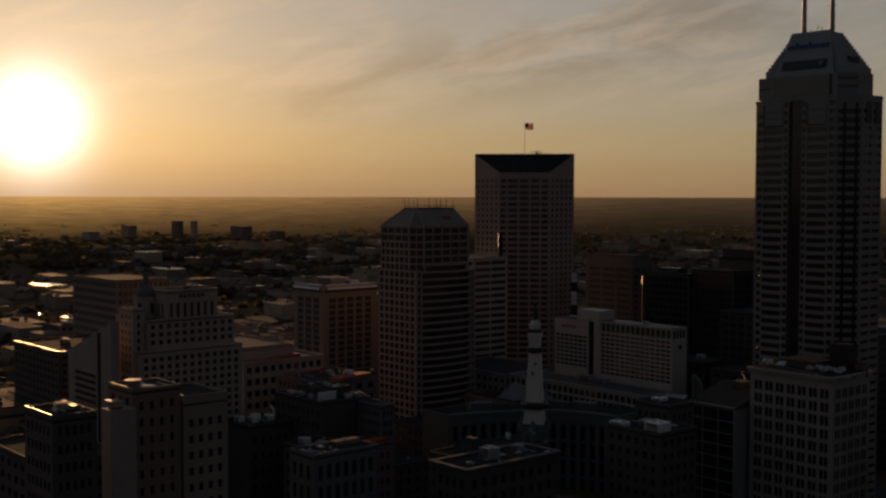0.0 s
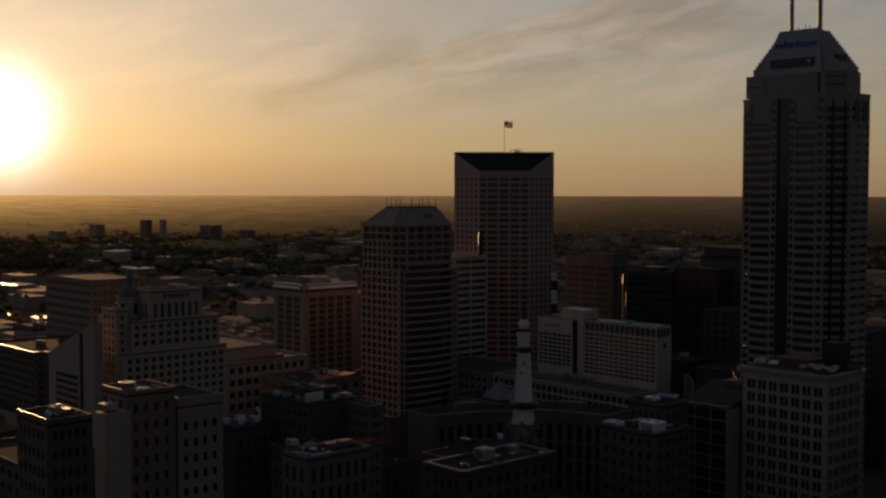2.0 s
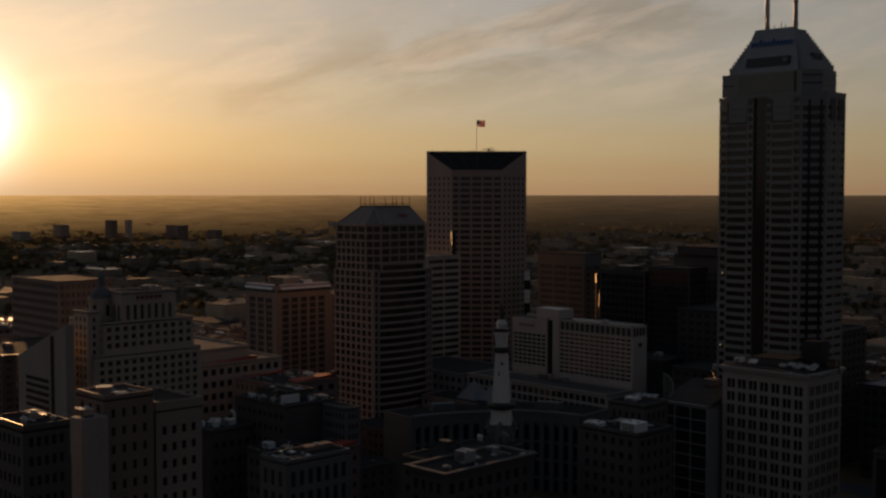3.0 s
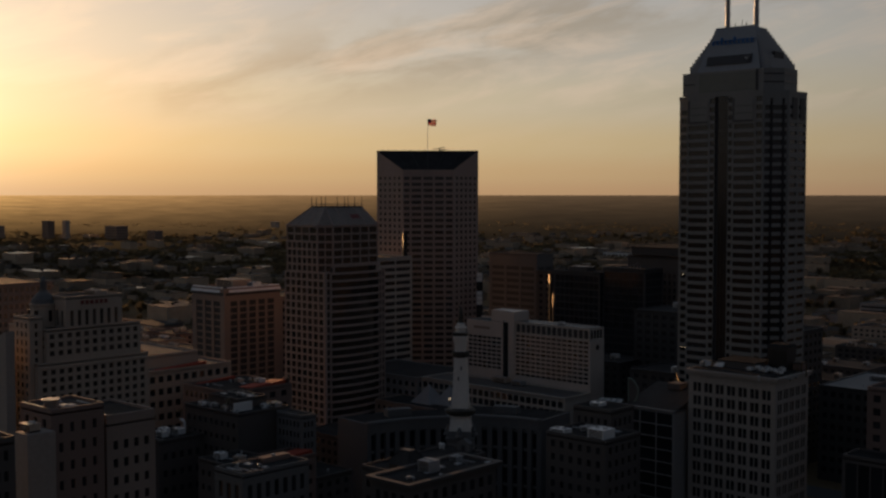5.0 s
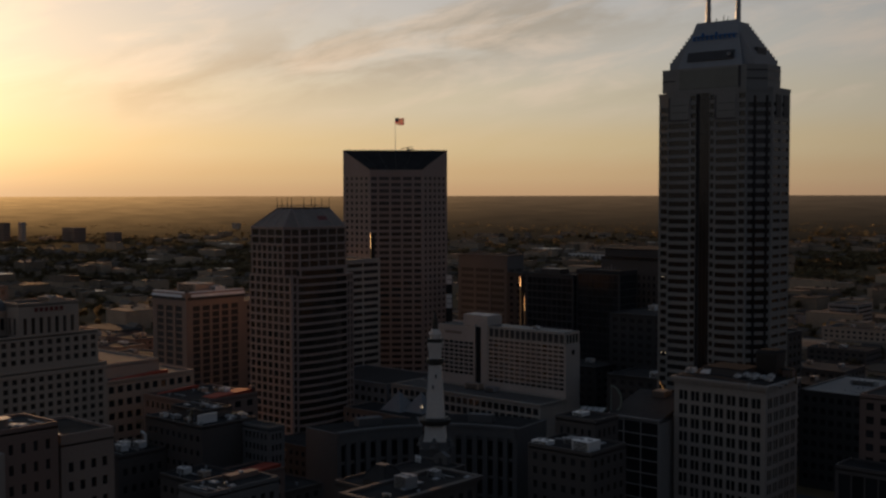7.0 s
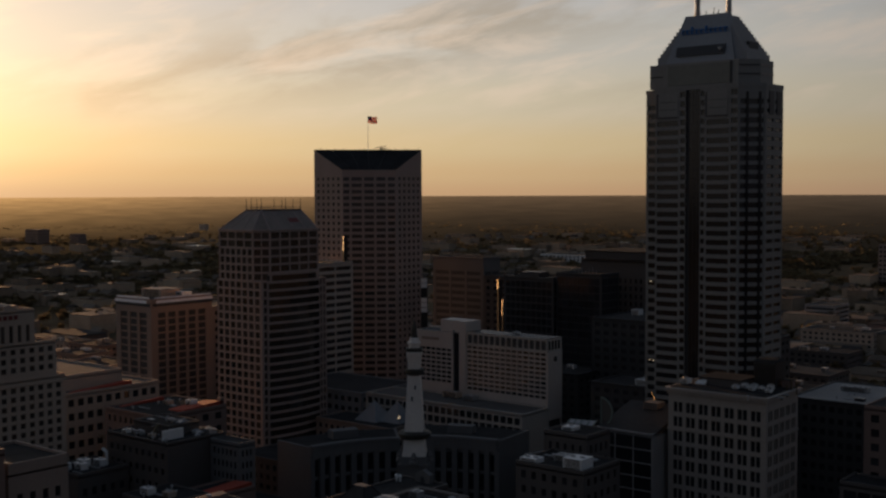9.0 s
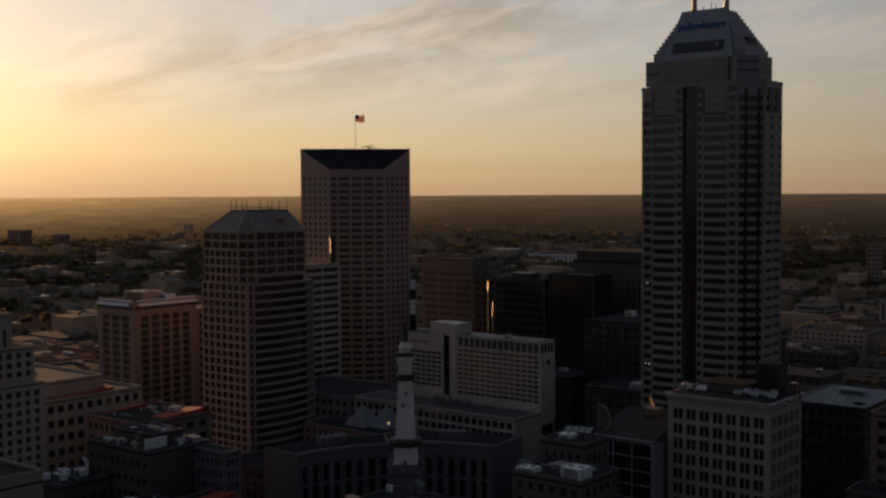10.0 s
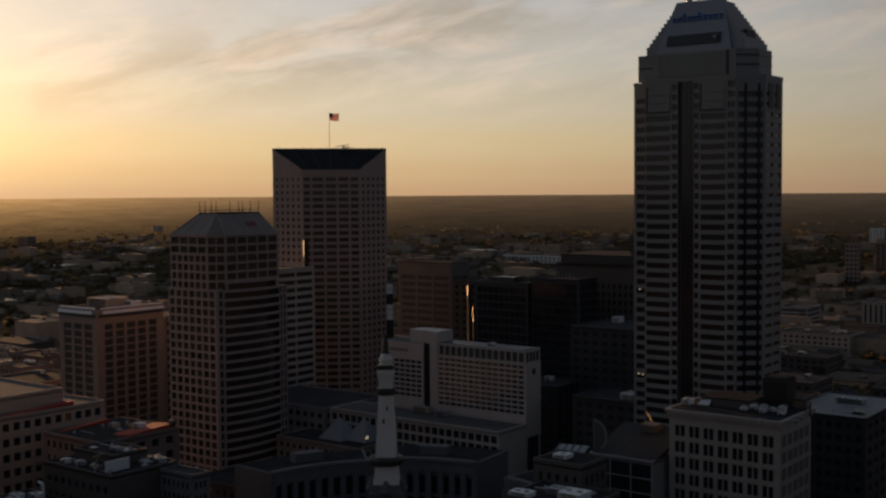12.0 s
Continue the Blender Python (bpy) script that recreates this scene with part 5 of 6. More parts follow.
    hr = thing("hipped_roof", 45, -61, 58.2, "dark slate hipped roof over a low brick drum", "roof")
    part("wall", Shape().box(41.2, 49.6, -65.4, -57.2, 58.0, 59.6), "bronze_brick", hr)
    part("slate_roof", Shape().prism(rect(40.6, 50.2, -66, -56.6), 59.6, 63.6, rect(43.4, 47.2, -62.6, -60.2)), "roof", hr, "steep dark slate slopes")
    part("ridge_cap", Shape().box(43.3, 47.3, -62.7, -60.1, 63.6, 63.8), "shade_stone", hr)
    for sx, sy, tx, ty in ((40.6, -66, 43.4, -62.6), (50.2, -66, 47.2, -62.6), (50.2, -56.6, 47.2, -60.2)):
        part("hip_rib", Shape().tube((sx, sy, 59.7), (tx, ty, 63.7), 0.12, 0.12, 5), "roof_dark", hr)
    gw = thing("gabled_dormer", 42, -34, 58.2, "pale plastered dormer with a gabled top on a dark roof", "dormer")
    part("wall", Shape().solid([(40, -33.2, 58), (45.4, -33.2, 58), (45.4, -33.2, 60.8), (42.7, -33.2, 62.2), (40, -33.2, 60.8),
                                (40, -31.4, 58), (45.4, -31.4, 58), (45.4, -31.4, 60.8), (42.7, -31.4, 62.2), (40, -31.4, 60.8)],
                               [(0, 1, 2, 3, 4), (9, 8, 7, 6, 5)] + [(k, k + 5, (k + 1) % 5 + 5, (k + 1) % 5) for k in range(5)]), "shade_stone", gw)
    part("hatch", Shape().box(42, 43.4, -33.26, -33.1, 58.2, 60.2), "black", gw)
    for dx in (0, 1.3):
        vt = thing("roof_vent", 35.2 + dx, -36, 58.2, "white domed vent on a dark roof", "vent", "roof vents")
        part("pipe", Shape().tube((35.2 + dx, -36, 57.9), (35.2 + dx, -36, 59.6), 0.36, 0.36, 8), "white", vt)
        part("cowl", Shape().lathe(35.2 + dx, -36, [(0.56, 59.6), (0.54, 60.0), (0.2, 60.5)], 10), "white", vt)
    unit(57.6, -65, 59.4, 4.6, 4.6, 3.6, "steel")
    unit(55, -50, 59.3, 3, 3, 2, "steel")
    block("corner_block", "pale stone corner block with tall arches", "building", [(22, -116), (35, -116), (35, -92), (22, -92)], 64.3, "shade_stone",
          {0: regular(3, 6.5, 0.5, 0.7, head=2.6), 1: regular(7, 6.5, 0.5, 0.7, head=2.6)}, "glass", roof="roof_dark")
    unit(26, -98, 63.4, 3, 10, 1.6, "brick", "brick roof hatch in the evening light")
    block("low_block", "dark low block with white roof plant", "building", [(-84, -78), (-64, -78), (-64, -58.6), (-84, -58.6)], 53.0, "bronze_brick",
          {1: regular(5, 6.2, 0.5, 0.4, head=4)}, "glass", roof="roof_dark")
    for k in range(4):
        unit(-76 + (k % 2) * 4.2, -75 + k * 3.6, 52.2, 3.8, 2.8, 2.2, "white", "white rooftop plant unit with ducts")
    dk = Shape().tube((-71.5, -62, 52), (-71.5, -62, 56.6), 0.5, 0.5, 10).tube((-71.5, -62, 56.6), (-73, -62.6, 57.6), 0.5, 0.5, 10)
    single("duct", dk, "white", "white bent exhaust duct on a roof", "duct")
    block("setback_block", "dark brick block with set-back white roof plant", "building", [(69.5, -24), (92, -24), (92, -5), (69.5, -5)], 67.4, "bronze_brick",
          {0: regular(6, 4.2, 0.45, 0.5), 1: regular(5, 4.2, 0.45, 0.5)}, "glass", roof="roof_dark")
    block("setback_block", "taller dark brick rear part with narrow windows", "building", [(66, -5), (81, -5), (81, 8), (66, 8)], 72.6, "bronze_brick",
          {0: regular(5, 4.2, 0.4, 0.6, head=2.2), 1: regular(4, 4.2, 0.4, 0.6, head=2.2)}, "glass", roof="roof_dark")
    unit(71, 2, 71.8, 4, 4, 1.2, "white", "white plant box on the taller dark roof")
    unit(87.0, -19, 66.6, 6, 6, 3.0, "white", "large white plant box on the dark roof")
    unit(73, -21, 66.6, 5.5, 4, 1.4, "white")
    unit(79.5, -14, 66.6, 5, 4, 1.8, "steel")
    # dark glass block with a rounded gable
    gp = [(67, 22.5), (87, 22.5), (87, 44), (67, 44)]
    gbk = block("glass_block", "dark glass block with pale ribs and a rounded gable", "building", gp, 69.2, "granite",
                {0: regular(3, 4.2, 0.95, 0.92, depth=0.4, head=0.6, side=0.3), 3: regular(3, 4.2, 0.95, 0.92, depth=0.4, head=0.6, side=0.3)}, "black_glass", roof="roof_dark", rim=0.6)
    part("sloping_roof", Shape().solid([(67, 23.2, 68.9), (87, 23.2, 68.9), (87, 44, 68.9), (67, 44, 68.9), (67, 44, 74.6), (87, 44, 74.6)],
         [(3, 2, 1, 0), (0, 1, 5, 4), (2, 3, 4, 5), (1, 2, 5), (3, 0, 4)]), "roof", gbk, "dark sloping metal roof")
    part("roof_light", Shape().box(75, 80, 38, 43, 73.4, 75.6), "bronze_brick", gbk)
    gb = thing("curved_fin", 66.4, 27, 69, "weathered green curved fin at the glass block's corner", "fin")
    arc = [(66.2 + 4.2 * math.cos(a), 26.5, 73.2 + 4.5 * math.sin(a)) for a in [math.pi * (k / 12 - 0.5) for k in range(13)]]
    fin = Shape()
    for p, q in zip(arc, arc[1:]):
        fin.tube(p, q, 0.28, 0.28, 6)
    part("rim", fin, "copper", gb, "pale green metal rim")
    part("panel", Shape().solid([(x, y + 0.1, z) for x, y, z in arc] + [(x, y + 0.35, z) for x, y, z in arc],
         [tuple(range(13)), tuple(range(25, 12, -1))] + [(i + 1, i, i + 13, i + 14) for i in range(12)] + [(0, 12, 25, 13)]), "bronze_brick", gb)
    part("post", Shape().tube((66.3, 26.6, 60), (66.3, 26.6, 77.6), 0.22, 0.22, 6), "copper", gb)
    # greenish glazed canopy in front of it
    cn = thing("glazed_canopy", 62, 20, 62, "greenish weathered glazed canopy on slanting struts", "canopy")
    part("glazing", Shape().solid([(56.5, 17, 66.2), (66.4, 17, 66.8), (66.4, 24, 70.6), (56.5, 24, 70.0), (56.5, 17, 66.0), (66.4, 17, 66.6), (66.4, 24, 70.4), (56.5, 24, 69.8)],
         [(0, 1, 2, 3), (7, 6, 5, 4), (0, 4, 5, 1), (2, 6, 7, 3), (1, 5, 6, 2), (3, 7, 4, 0)]), "pyramid_glass", cn)
    for k in range(5):
        x = 56.5 + k * 2.45
        part("rafter", Shape().tube((x, 16.9, 66.35 + k * 0.15), (x, 24, 70.2 + k * 0.15), 0.16, 0.16, 5), "copper", cn)
        part("strut", Shape().tube((x, 17.0, 66.2 + k * 0.15), (x, 21.0, 58.0), 0.2, 0.2, 5), "copper", cn)
    part("wall", Shape().box(56.2, 66.6, 20.6, 25, GROUND, 66.0), "bronze_brick", cn)
    # skylight pyramids
    for x, y in ((-111, 112), (-100, 116)):
        py = thing("skylight_pyramid", x, y, 36, "pale frosted glass pyramid skylight", "skylight", "pyramid skylights")
        part("glazing", Shape().solid([(x - 6.5, y - 6.5, 36), (x + 6.5, y - 6.5, 36), (x + 6.5, y + 6.5, 36), (x - 6.5, y + 6.5, 36), (x, y, 45)],
                                      [(3, 2, 1, 0), (0, 1, 4), (1, 2, 4), (2, 3, 4), (3, 0, 4)]), "pyramid_glass", py)
        for sx, sy in ((-1, -1), (1, -1), (1, 1), (-1, 1)):
            part("rib", Shape().tube((x + 6.5 * sx, y + 6.5 * sy, 36), (x, y, 45.1), 0.15, 0.15, 5), "steel", py)
    block("low_block", "low dark block carrying the pyramid skylights", "building", [(-136, 98), (-88, 98), (-88, 119), (-136, 119)], 36.5, "brown",
          {0: regular(12, 4.2, 0.5, 0.5), 1: regular(5, 4.2, 0.5, 0.5)}, "glass", roof="roof_dark")
    block("arcade_block", "low pale block with a long arched roof", "building", [(-190, 125), (-132, 125), (-132, 168), (-190, 168)], 44.5, "granite",
          {0: regular(12, 5, 0.6, 0.5), 1: regular(9, 5, 0.6, 0.5)}, "glass", roof="roof")
    # hidden block, added to keep the low sun off the plaza roofs
    block("office_block", "brown block added out of sight to shade the plaza roofs", "building", [(-250, 101), (-216, 101), (-216, 172), (-250, 172)], 84.0, "brown",
          {0: regular(6, 4.2, 0.55, 0.5), 1: regular(13, 4.2, 0.55, 0.5)}, "glass", limit=40)
    # pale banded block behind
    block("banded_block", "pale block with long window bands and an added gilt glint slab", "building", [(-252, 176), (-214, 176), (-214, 205), (-252, 205)], 103.0, "cream",
          {0: regular(2, 4.2, 0.94, 0.55), 1: regular(2, 4.2, 0.94, 0.55)}, "glass")
    # dark office blocks beyond the hotel
    block("office_block", "dark brown office block with window bands", "building", [(-232, 300), (-190, 300), (-190, 318), (-232, 318)], 101.3, "shade_stone",
          {0: regular(3, 4.3, 0.86, 0.55, side=1.5, head=8.0, depth=0.8), 1: regular(2, 4.3, 0.86, 0.55, head=8.0, depth=0.8)}, "black_glass", roof="roof_dark")
    block("office_block", "rust brick slab beside the dark office block", "building", [(-184, 292), (-171, 292), (-171, 312), (-184, 312)], 91.0, "bronze_brick",
          {0: regular(2, 4.2, 0.5, 0.5), 1: regular(3, 4.2, 0.5, 0.5)}, "glass")
    # slim slabs added for glints: mirrors turned to the sunset, white paint for a reflection
    for x, y, z0, z1, w, n, m in ((-150.2, 262, 85.4, 91.6, 3.0, (-0.59, -0.77), "mirror"), (-138, 250, 72, 82.0, 1.9, (-0.59, -0.77), "mirror"), (-217, 200, 108.5, 118.0, 2.4, (-0.48, -0.88), "silver"),
                                  (-197.4, 250, 70, 91, 4.0, (0.6, -0.8), "white")):
        gt = thing("stair_tower", x, y, GROUND, "slim slab added to show a glint on a building edge", "stair tower", "stair towers")
        u = Vector((-n[1], n[0])).normalized()
        part("wall", Shape().slab((x, y), u, -w / 2, w / 2, -2.4, 0.0, GROUND, z1), "roof_dark", gt)
        for k in range(int((z1 - z0) / 3)):
            if z0 == 70 and k in (3, 4):
                continue
            part("glass_panel", Shape().slab((x, y), u, -w / 2 + 0.15, w / 2 - 0.15, 0.0, 0.12, z0 + k * 3 + 0.15, z0 + k * 3 + 2.9), m, gt)
    block("glass_block", "black mirror-glass block with a mast cluster", "building", [(-86, 228), (-58, 228), (-58, 246), (-86, 246)], 100.5, "black",
          {0: regular(8, 4, 0.95, 0.9, depth=0.3), 1: regular(6, 4, 0.95, 0.9, depth=0.3)}, "black_glass", roof="roof_dark")
    block("glass_block", "dark glass office block stepped down beside a black one", "building", [(-119, 226), (-86.4, 226), (-86.4, 246), (-119, 246)], 97.4, "black",
          {0: regular(9, 4, 0.9, 0.8, depth=0.3), 1: regular(6, 4, 0.9, 0.8, depth=0.3)}, "black_glass", roof="roof_dark")
    single("plant_screen", Shape().box(-112, -99, 231, 240, 96.4, 99.6), "black", "dark louvred plant screen on a roof", "plant screen")
    for k in range(7):
        x = -76 + k * 2.2
        single("aerial", Shape().tube((x, 231, 99.5), (x, 231, 102.0 + (k % 3) * 0.8), 0.16, 0.1, 6), "steel", "thin steel aerial on the black glass block", "aerial", "roof aerials")
    block("office_block", "dark brown office block with an overhanging plant storey", "building", [(-92, 262), (-32, 262), (-32, 300), (-92, 300)], 106.0, "bronze_brick",
          {0: regular(18, 4.2, 0.42, 0.6, head=9), 1: regular(12, 4.2, 0.42, 0.6, head=9)}, "glass")
    pl = thing("plant_storey", -62, 281, 106, "dark overhanging plant storey", "plant storey")
    part("wall", Shape().box(-88, -34, 260, 300, 106.2, 110.2), "black", pl)
    part("roof", Shape().box(-88.4, -33.6, 259.6, 300.4, 110.2, 110.8), "roof_dark", pl)
    ap = thing("roof_cabin", -52, 270, 110.8, "small cabin with an aerial on the plant storey", "cabin")
    part("wall", Shape().box(-50, -40, 266, 274, 110.6, 121), "black", ap)
    # right hand side
    block("low_block", "low block with a pale membrane roof", "building", [(58, 195), (91, 195), (91, 248), (58, 248)], 54.0, "black",
          {0: regular(8, 5, 0.6, 0.5), 1: regular(6, 5, 0.6, 0.5)}, "black_glass", roof="kerb")
    unit(75, 227, 53.2, 12, 4, 2.4, "steel")
    unit(85, 205, 53.2, 4, 3, 1.2, "dark_metal", "dark squat rooftop unit on a pale membrane")
    block("office_block", "red-brown office block with punched windows", "building", [(141, 50.3), (178, 50.3), (178, 72), (141, 72)], 80.4, "brick",
          {0: regular(8, 4.2, 0.55, 0.55), 1: regular(4, 4.2, 0.55, 0.55)}, "glass")
    block("dark_block", "dark block with vertical pale fins", "building", [(139.3, 36), (169.3, 36), (169.3, 48), (139.3, 48)], 60.7, "bronze_brick",
          {0: regular(7, 40, 0.88, 0.92), 1: regular(3, 40, 0.88, 0.92)}, "black_glass", roof="roof_dark")
    # gridded block far to the west
    block("gridded_block", "brown gridded office block with a long flat roof", "building", [(-474, 27), (-404, 27), (-404, 66), (-474, 66)], 85.0, "brown",
          {0: regular(18, 5.4, 0.6, 0.55), 1: regular(10, 5.4, 0.6, 0.55)}, "glass")
    ob = Shape().prism([(-131, -121.5), (-91, -121.5), (-91, -118.2), (-131, -118.2)], GROUND, 76)
    ob.solid([(-131, -121.5, 76), (-91, -121.5, 76), (-91, -118.2, 76), (-131, -118.2, 76), (-131, -121.5, 79), (-91, -121.5, 94), (-91, -118.2, 94), (-131, -118.2, 79)],
             [(3, 2, 1, 0), (4, 5, 6, 7), (0, 1, 5, 4), (2, 3, 7, 6), (1, 2, 6, 5), (3, 0, 4, 7)])
    single("stair_slot", Shape().box(-103, -100.4, -121.7, -121.45, 40, 89), "black_glass", "dark upright window slot in the sloping wall", "window", kind="structure")
    for k in range(6):
        single("balcony_slot", Shape().box(-124, -105, -121.75, -121.45, 58 + k * 2.6, 59.3 + k * 2.6), "black_glass", "dark horizontal window slot in the sloping wall", "window", "slots of the sloping wall")
    single("sloping_wall", ob, "limestone", "pale stone wall with a long sloping top beside the hotel", "wall", kind="structure")


others()


# ---- the plain beyond downtown ----
def far(azimuth, true):
    """Place, height and scale for something at a true distance; azimuth in degrees west of north."""
    r = true if true < 1500 else 1500 * (1 + 0.586 * math.log(true / 1500))
    a = radians(azimuth)
    return CENTRE.x - r * math.sin(a), CENTRE.y + r * math.cos(a), land(r), land_scale(r)


ICO_V = []
ICO_F = []
_b = bmesh.new()
bmesh.ops.create_icosphere(_b, subdivisions=1, radius=1)
ICO_V = np.array([v.co[:] for v in _b.verts])
ICO_F = np.array([[v.index for v in f.verts] for f in _b.faces])
_b.free()
rng = np.random.default_rng(7)


def lumps(centres, sizes, dense=1):
    """Many small uneven leafy clumps as one mesh: centres n x 3, sizes n x 3."""
    # each clump is a loose cloud of leafy patches, so that light passes between and through them
    n, k = len(centres), len(ICO_F) * dense
    mid = np.tile(ICO_V[ICO_F].mean(1), (dense, 1))
    mid = mid[None] * rng.uniform(0.45, 1.15, (n, k, 1)) + rng.normal(0, 0.12, (n, k, 3))
    corner = rng.normal(0, 1, (n, k, 3, 3))
    corner -= corner.mean(2, keepdims=True)
    corner *= 0.62 / dense ** 0.5 / np.linalg.norm(corner, axis=-1, keepdims=True)
    v = (mid[:, :, None] + corner) * sizes[:, None, None] + centres[:, None, None]
    return v.reshape(-1, 3), np.arange(n * k * 3).reshape(-1, 3)


def quick_mesh(name, v, f, mat):
    me = bpy.data.meshes.new(name)
    me.vertices.add(len(v))
    me.vertices.foreach_set("co", v.ravel())
    me.loops.add(f.size)
    me.loops.foreach_set("vertex_index", f.ravel().astype(np.int32))
    me.polygons.add(len(f))
    me.polygons.foreach_set("loop_start", np.arange(0, f.size, f.shape[1], dtype=np.int32))
    me.update(calc_edges=True)
    me.validate()
    me.materials.append(M[mat])
    return me


def free_of_downtown(x, y):
    return not (-275 < x < 260 and -330 < y < 345) and not (-482 < x < -396 and 18 < y < 76)


def woods():
    c, s = [], []
    # single trees, each of a few clumps
    for _ in range(5200):
        true = 620 * (3900 / 620) ** rng.uniform(0, 1)
        x, y, z, k = far(rng.uniform(8, 80), true)
        if not free_of_downtown(x, y) or noise.noise((x * 0.004, y * 0.004, 3)) < -0.18:
            continue
        h = rng.uniform(7, 14) * k
        for j in range(3):
            c.append((x + rng.uniform(-0.3, 0.3) * h, y + rng.uniform(-0.3, 0.3) * h, z + h * rng.uniform(0.45, 0.75)))
            w = h * rng.uniform(0.25, 0.42)
            s.append((w, w, w * rng.uniform(0.7, 1.0)))
    near = len(c)
    # canopy far out
    for _ in range(24000):
        true = 1500 * (5200 / 1500) ** (rng.uniform(0, 1) ** 1.25)
        x, y, z, k = far(rng.uniform(8, 80), true)
        if true < 5000 and noise.noise((x * 0.005, y * 0.005, 9)) < -0.05:
            continue
        h = rng.uniform(7, 12) * k
        w = h * rng.uniform(0.7, 1.9) * (1 + true / 9000)
        c.append((x, y, z + h * 0.05))
        s.append((w, w, h * rng.uniform(0.45, 0.75)))
    c, s = np.array(c), np.array(s)
    v, f = lumps(c[:near], s[:near], 3)
    v2, f2 = lumps(c[near:], s[near:])
    v, f = np.concatenate([v, v2]), np.concatenate([f, f2 + len(v)])
    tagged(new("far_woods", quick_mesh("far_woods", v, f, "leaves")), "brown-green spring woods and street trees over the plain", "trees", kind="stuff")


woods()


def suburbs():
    walls, roofs, bright = Shape(), Shape(), Shape()
    single_out = 0
    for _ in range(2900):
        true = 560 * (3600 / 560) ** (rng.uniform(0, 1) ** 0.95)
        az = rng.uniform(8, 80)
        x, y, z, k = far(az, true)
        if not free_of_downtown(x, y) or noise.noise((x * 0.004, y * 0.004, 3)) > 0.22:
            continue
        big = rng.uniform(0, 1)
        w, d = (rng.uniform(9, 22), rng.uniform(9, 22)) if big < 0.72 else (rng.uniform(22, 60), rng.uniform(16, 40))
        h = rng.uniform(4, 9) if big < 0.80 else rng.uniform(9, 19)
        w, d, h = w * k, d * k, h * k
        if true < 1300 and single_out < 300:
            # the nearest ones are things of their own
            single_out += 1
            pitched = big < 0.34
            t = thing("low_building", x, y, z, "low brown building with a pitched roof among trees" if pitched else "low brown building with a flat roof among trees", "building", "low buildings of the plain")
            part("wall", Shape().box(x - w / 2, x + w / 2, y - d / 2, y + d / 2, z - 0.5, z + h), ("suburb", "brown", "brick", "bronze_brick", "granite")[single_out % 5], t)
            if pitched:
                part("roof", Shape().solid([(x - w / 2 - .3, y - d / 2 - .3, z + h), (x + w / 2 + .3, y - d / 2 - .3, z + h), (x + w / 2 + .3, y + d / 2 + .3, z + h), (x - w / 2 - .3, y + d / 2 + .3, z + h),
                     (x - w / 2, y, z + h + d * 0.3), (x + w / 2, y, z + h + d * 0.3)], [(3, 2, 1, 0), (0, 1, 5, 4), (2, 3, 4, 5), (1, 2, 5), (3, 0, 4)]), "roof", t)
            else:
                part("roof", Shape().prism(rect(x - w / 2 - 0.2, x + w / 2 + 0.2, y - d / 2 - 0.2, y + d / 2 + 0.2), z + h, z + h + 0.5), ("roof_dark", "roof")[single_out % 2], t)
            continue
        walls.box(x - w / 2, x + w / 2, y - d / 2, y + d / 2, z - 4 * (1 - k) - 0.5, z + h)
        if big < 0.34:
            roofs.solid([(x - w / 2 - .3, y - d / 2 - .3, z + h), (x + w / 2 + .3, y - d / 2 - .3, z + h), (x + w / 2 + .3, y + d / 2 + .3, z + h), (x - w / 2 - .3, y + d / 2 + .3, z + h),
                         (x - w / 2, y, z + h + d * 0.3), (x + w / 2, y, z + h + d * 0.3)],
                        [(3, 2, 1, 0), (0, 1, 5, 4), (2, 3, 4, 5), (1, 2, 5), (3, 0, 4)])
        else:
            (bright if rng.uniform(0, 1) < 0.11 and x < -420 else roofs).box(x - w / 2 - 0.2, x + w / 2 + 0.2, y - d / 2 - 0.2, y + d / 2 + 0.2, z + h, z + h + 0.5 * k)
            for _ in range(int(rng.integers(0, 4))):
                ux, uy, uw = x + rng.uniform(-.35, .35) * w, y + rng.uniform(-.35, .35) * d, rng.uniform(1.5, 5) * k
                roofs.box(ux - uw / 2, ux + uw / 2, uy - uw / 2, uy + uw / 2, z + h + 0.4 * k, z + h + rng.uniform(1.5, 3.5) * k)
    tagged(new("suburban_buildings", walls.mesh("suburban_buildings", M["suburb"])), "low brown and pale buildings spread among trees", "buildings", kind="stuff")
    tagged(new("suburban_roofs", roofs.mesh("suburban_roofs", M["suburb_roof"])), "grey and pale low roofs glinting in the low sun", "roofs", kind="stuff")

    tagged(new("bright_metal_roofs", bright.mesh("bright_metal_roofs", M["glint_roof"])), "pale metal shed roofs throwing back the sunset", "roofs", kind="stuff")


suburbs()


def slab_far(azimuth, true, width, height, mat, label, floors=7, cols=5, depth=0.6):
    x, y, z, k = far(azimuth, true)
    w, d, h = width * k, width * depth * k, height * k
    fl = h / (floors + 0.6)
    return block("distant_tower", label, "tower", rect(x - w / 2, x + w / 2, y - d / 2, y + d / 2), z + h, mat,
                 {0: dict(cols=cols, floor=fl, fill=0.6, glass=0.5, side=0.4, foot=0.3, head=fl * 0.4, depth=0.3),
                  1: dict(cols=max(2, int(cols * depth)), floor=fl, fill=0.6, glass=0.5, side=0.4, foot=0.3, head=fl * 0.4, depth=0.3)},
                 "glass", z0=z - 6, rim=0.5, limit=60)


slab_far(61.9, 3400, 34, 55, "brown", "dark brown tower far out on the plain")
slab_far(61.1, 3380, 20, 56, "white_stone", "white slab tower far out on the plain")
slab_far(64.2, 3500, 46, 40, "tan", "tan hospital block far out on the plain", 5, 8)
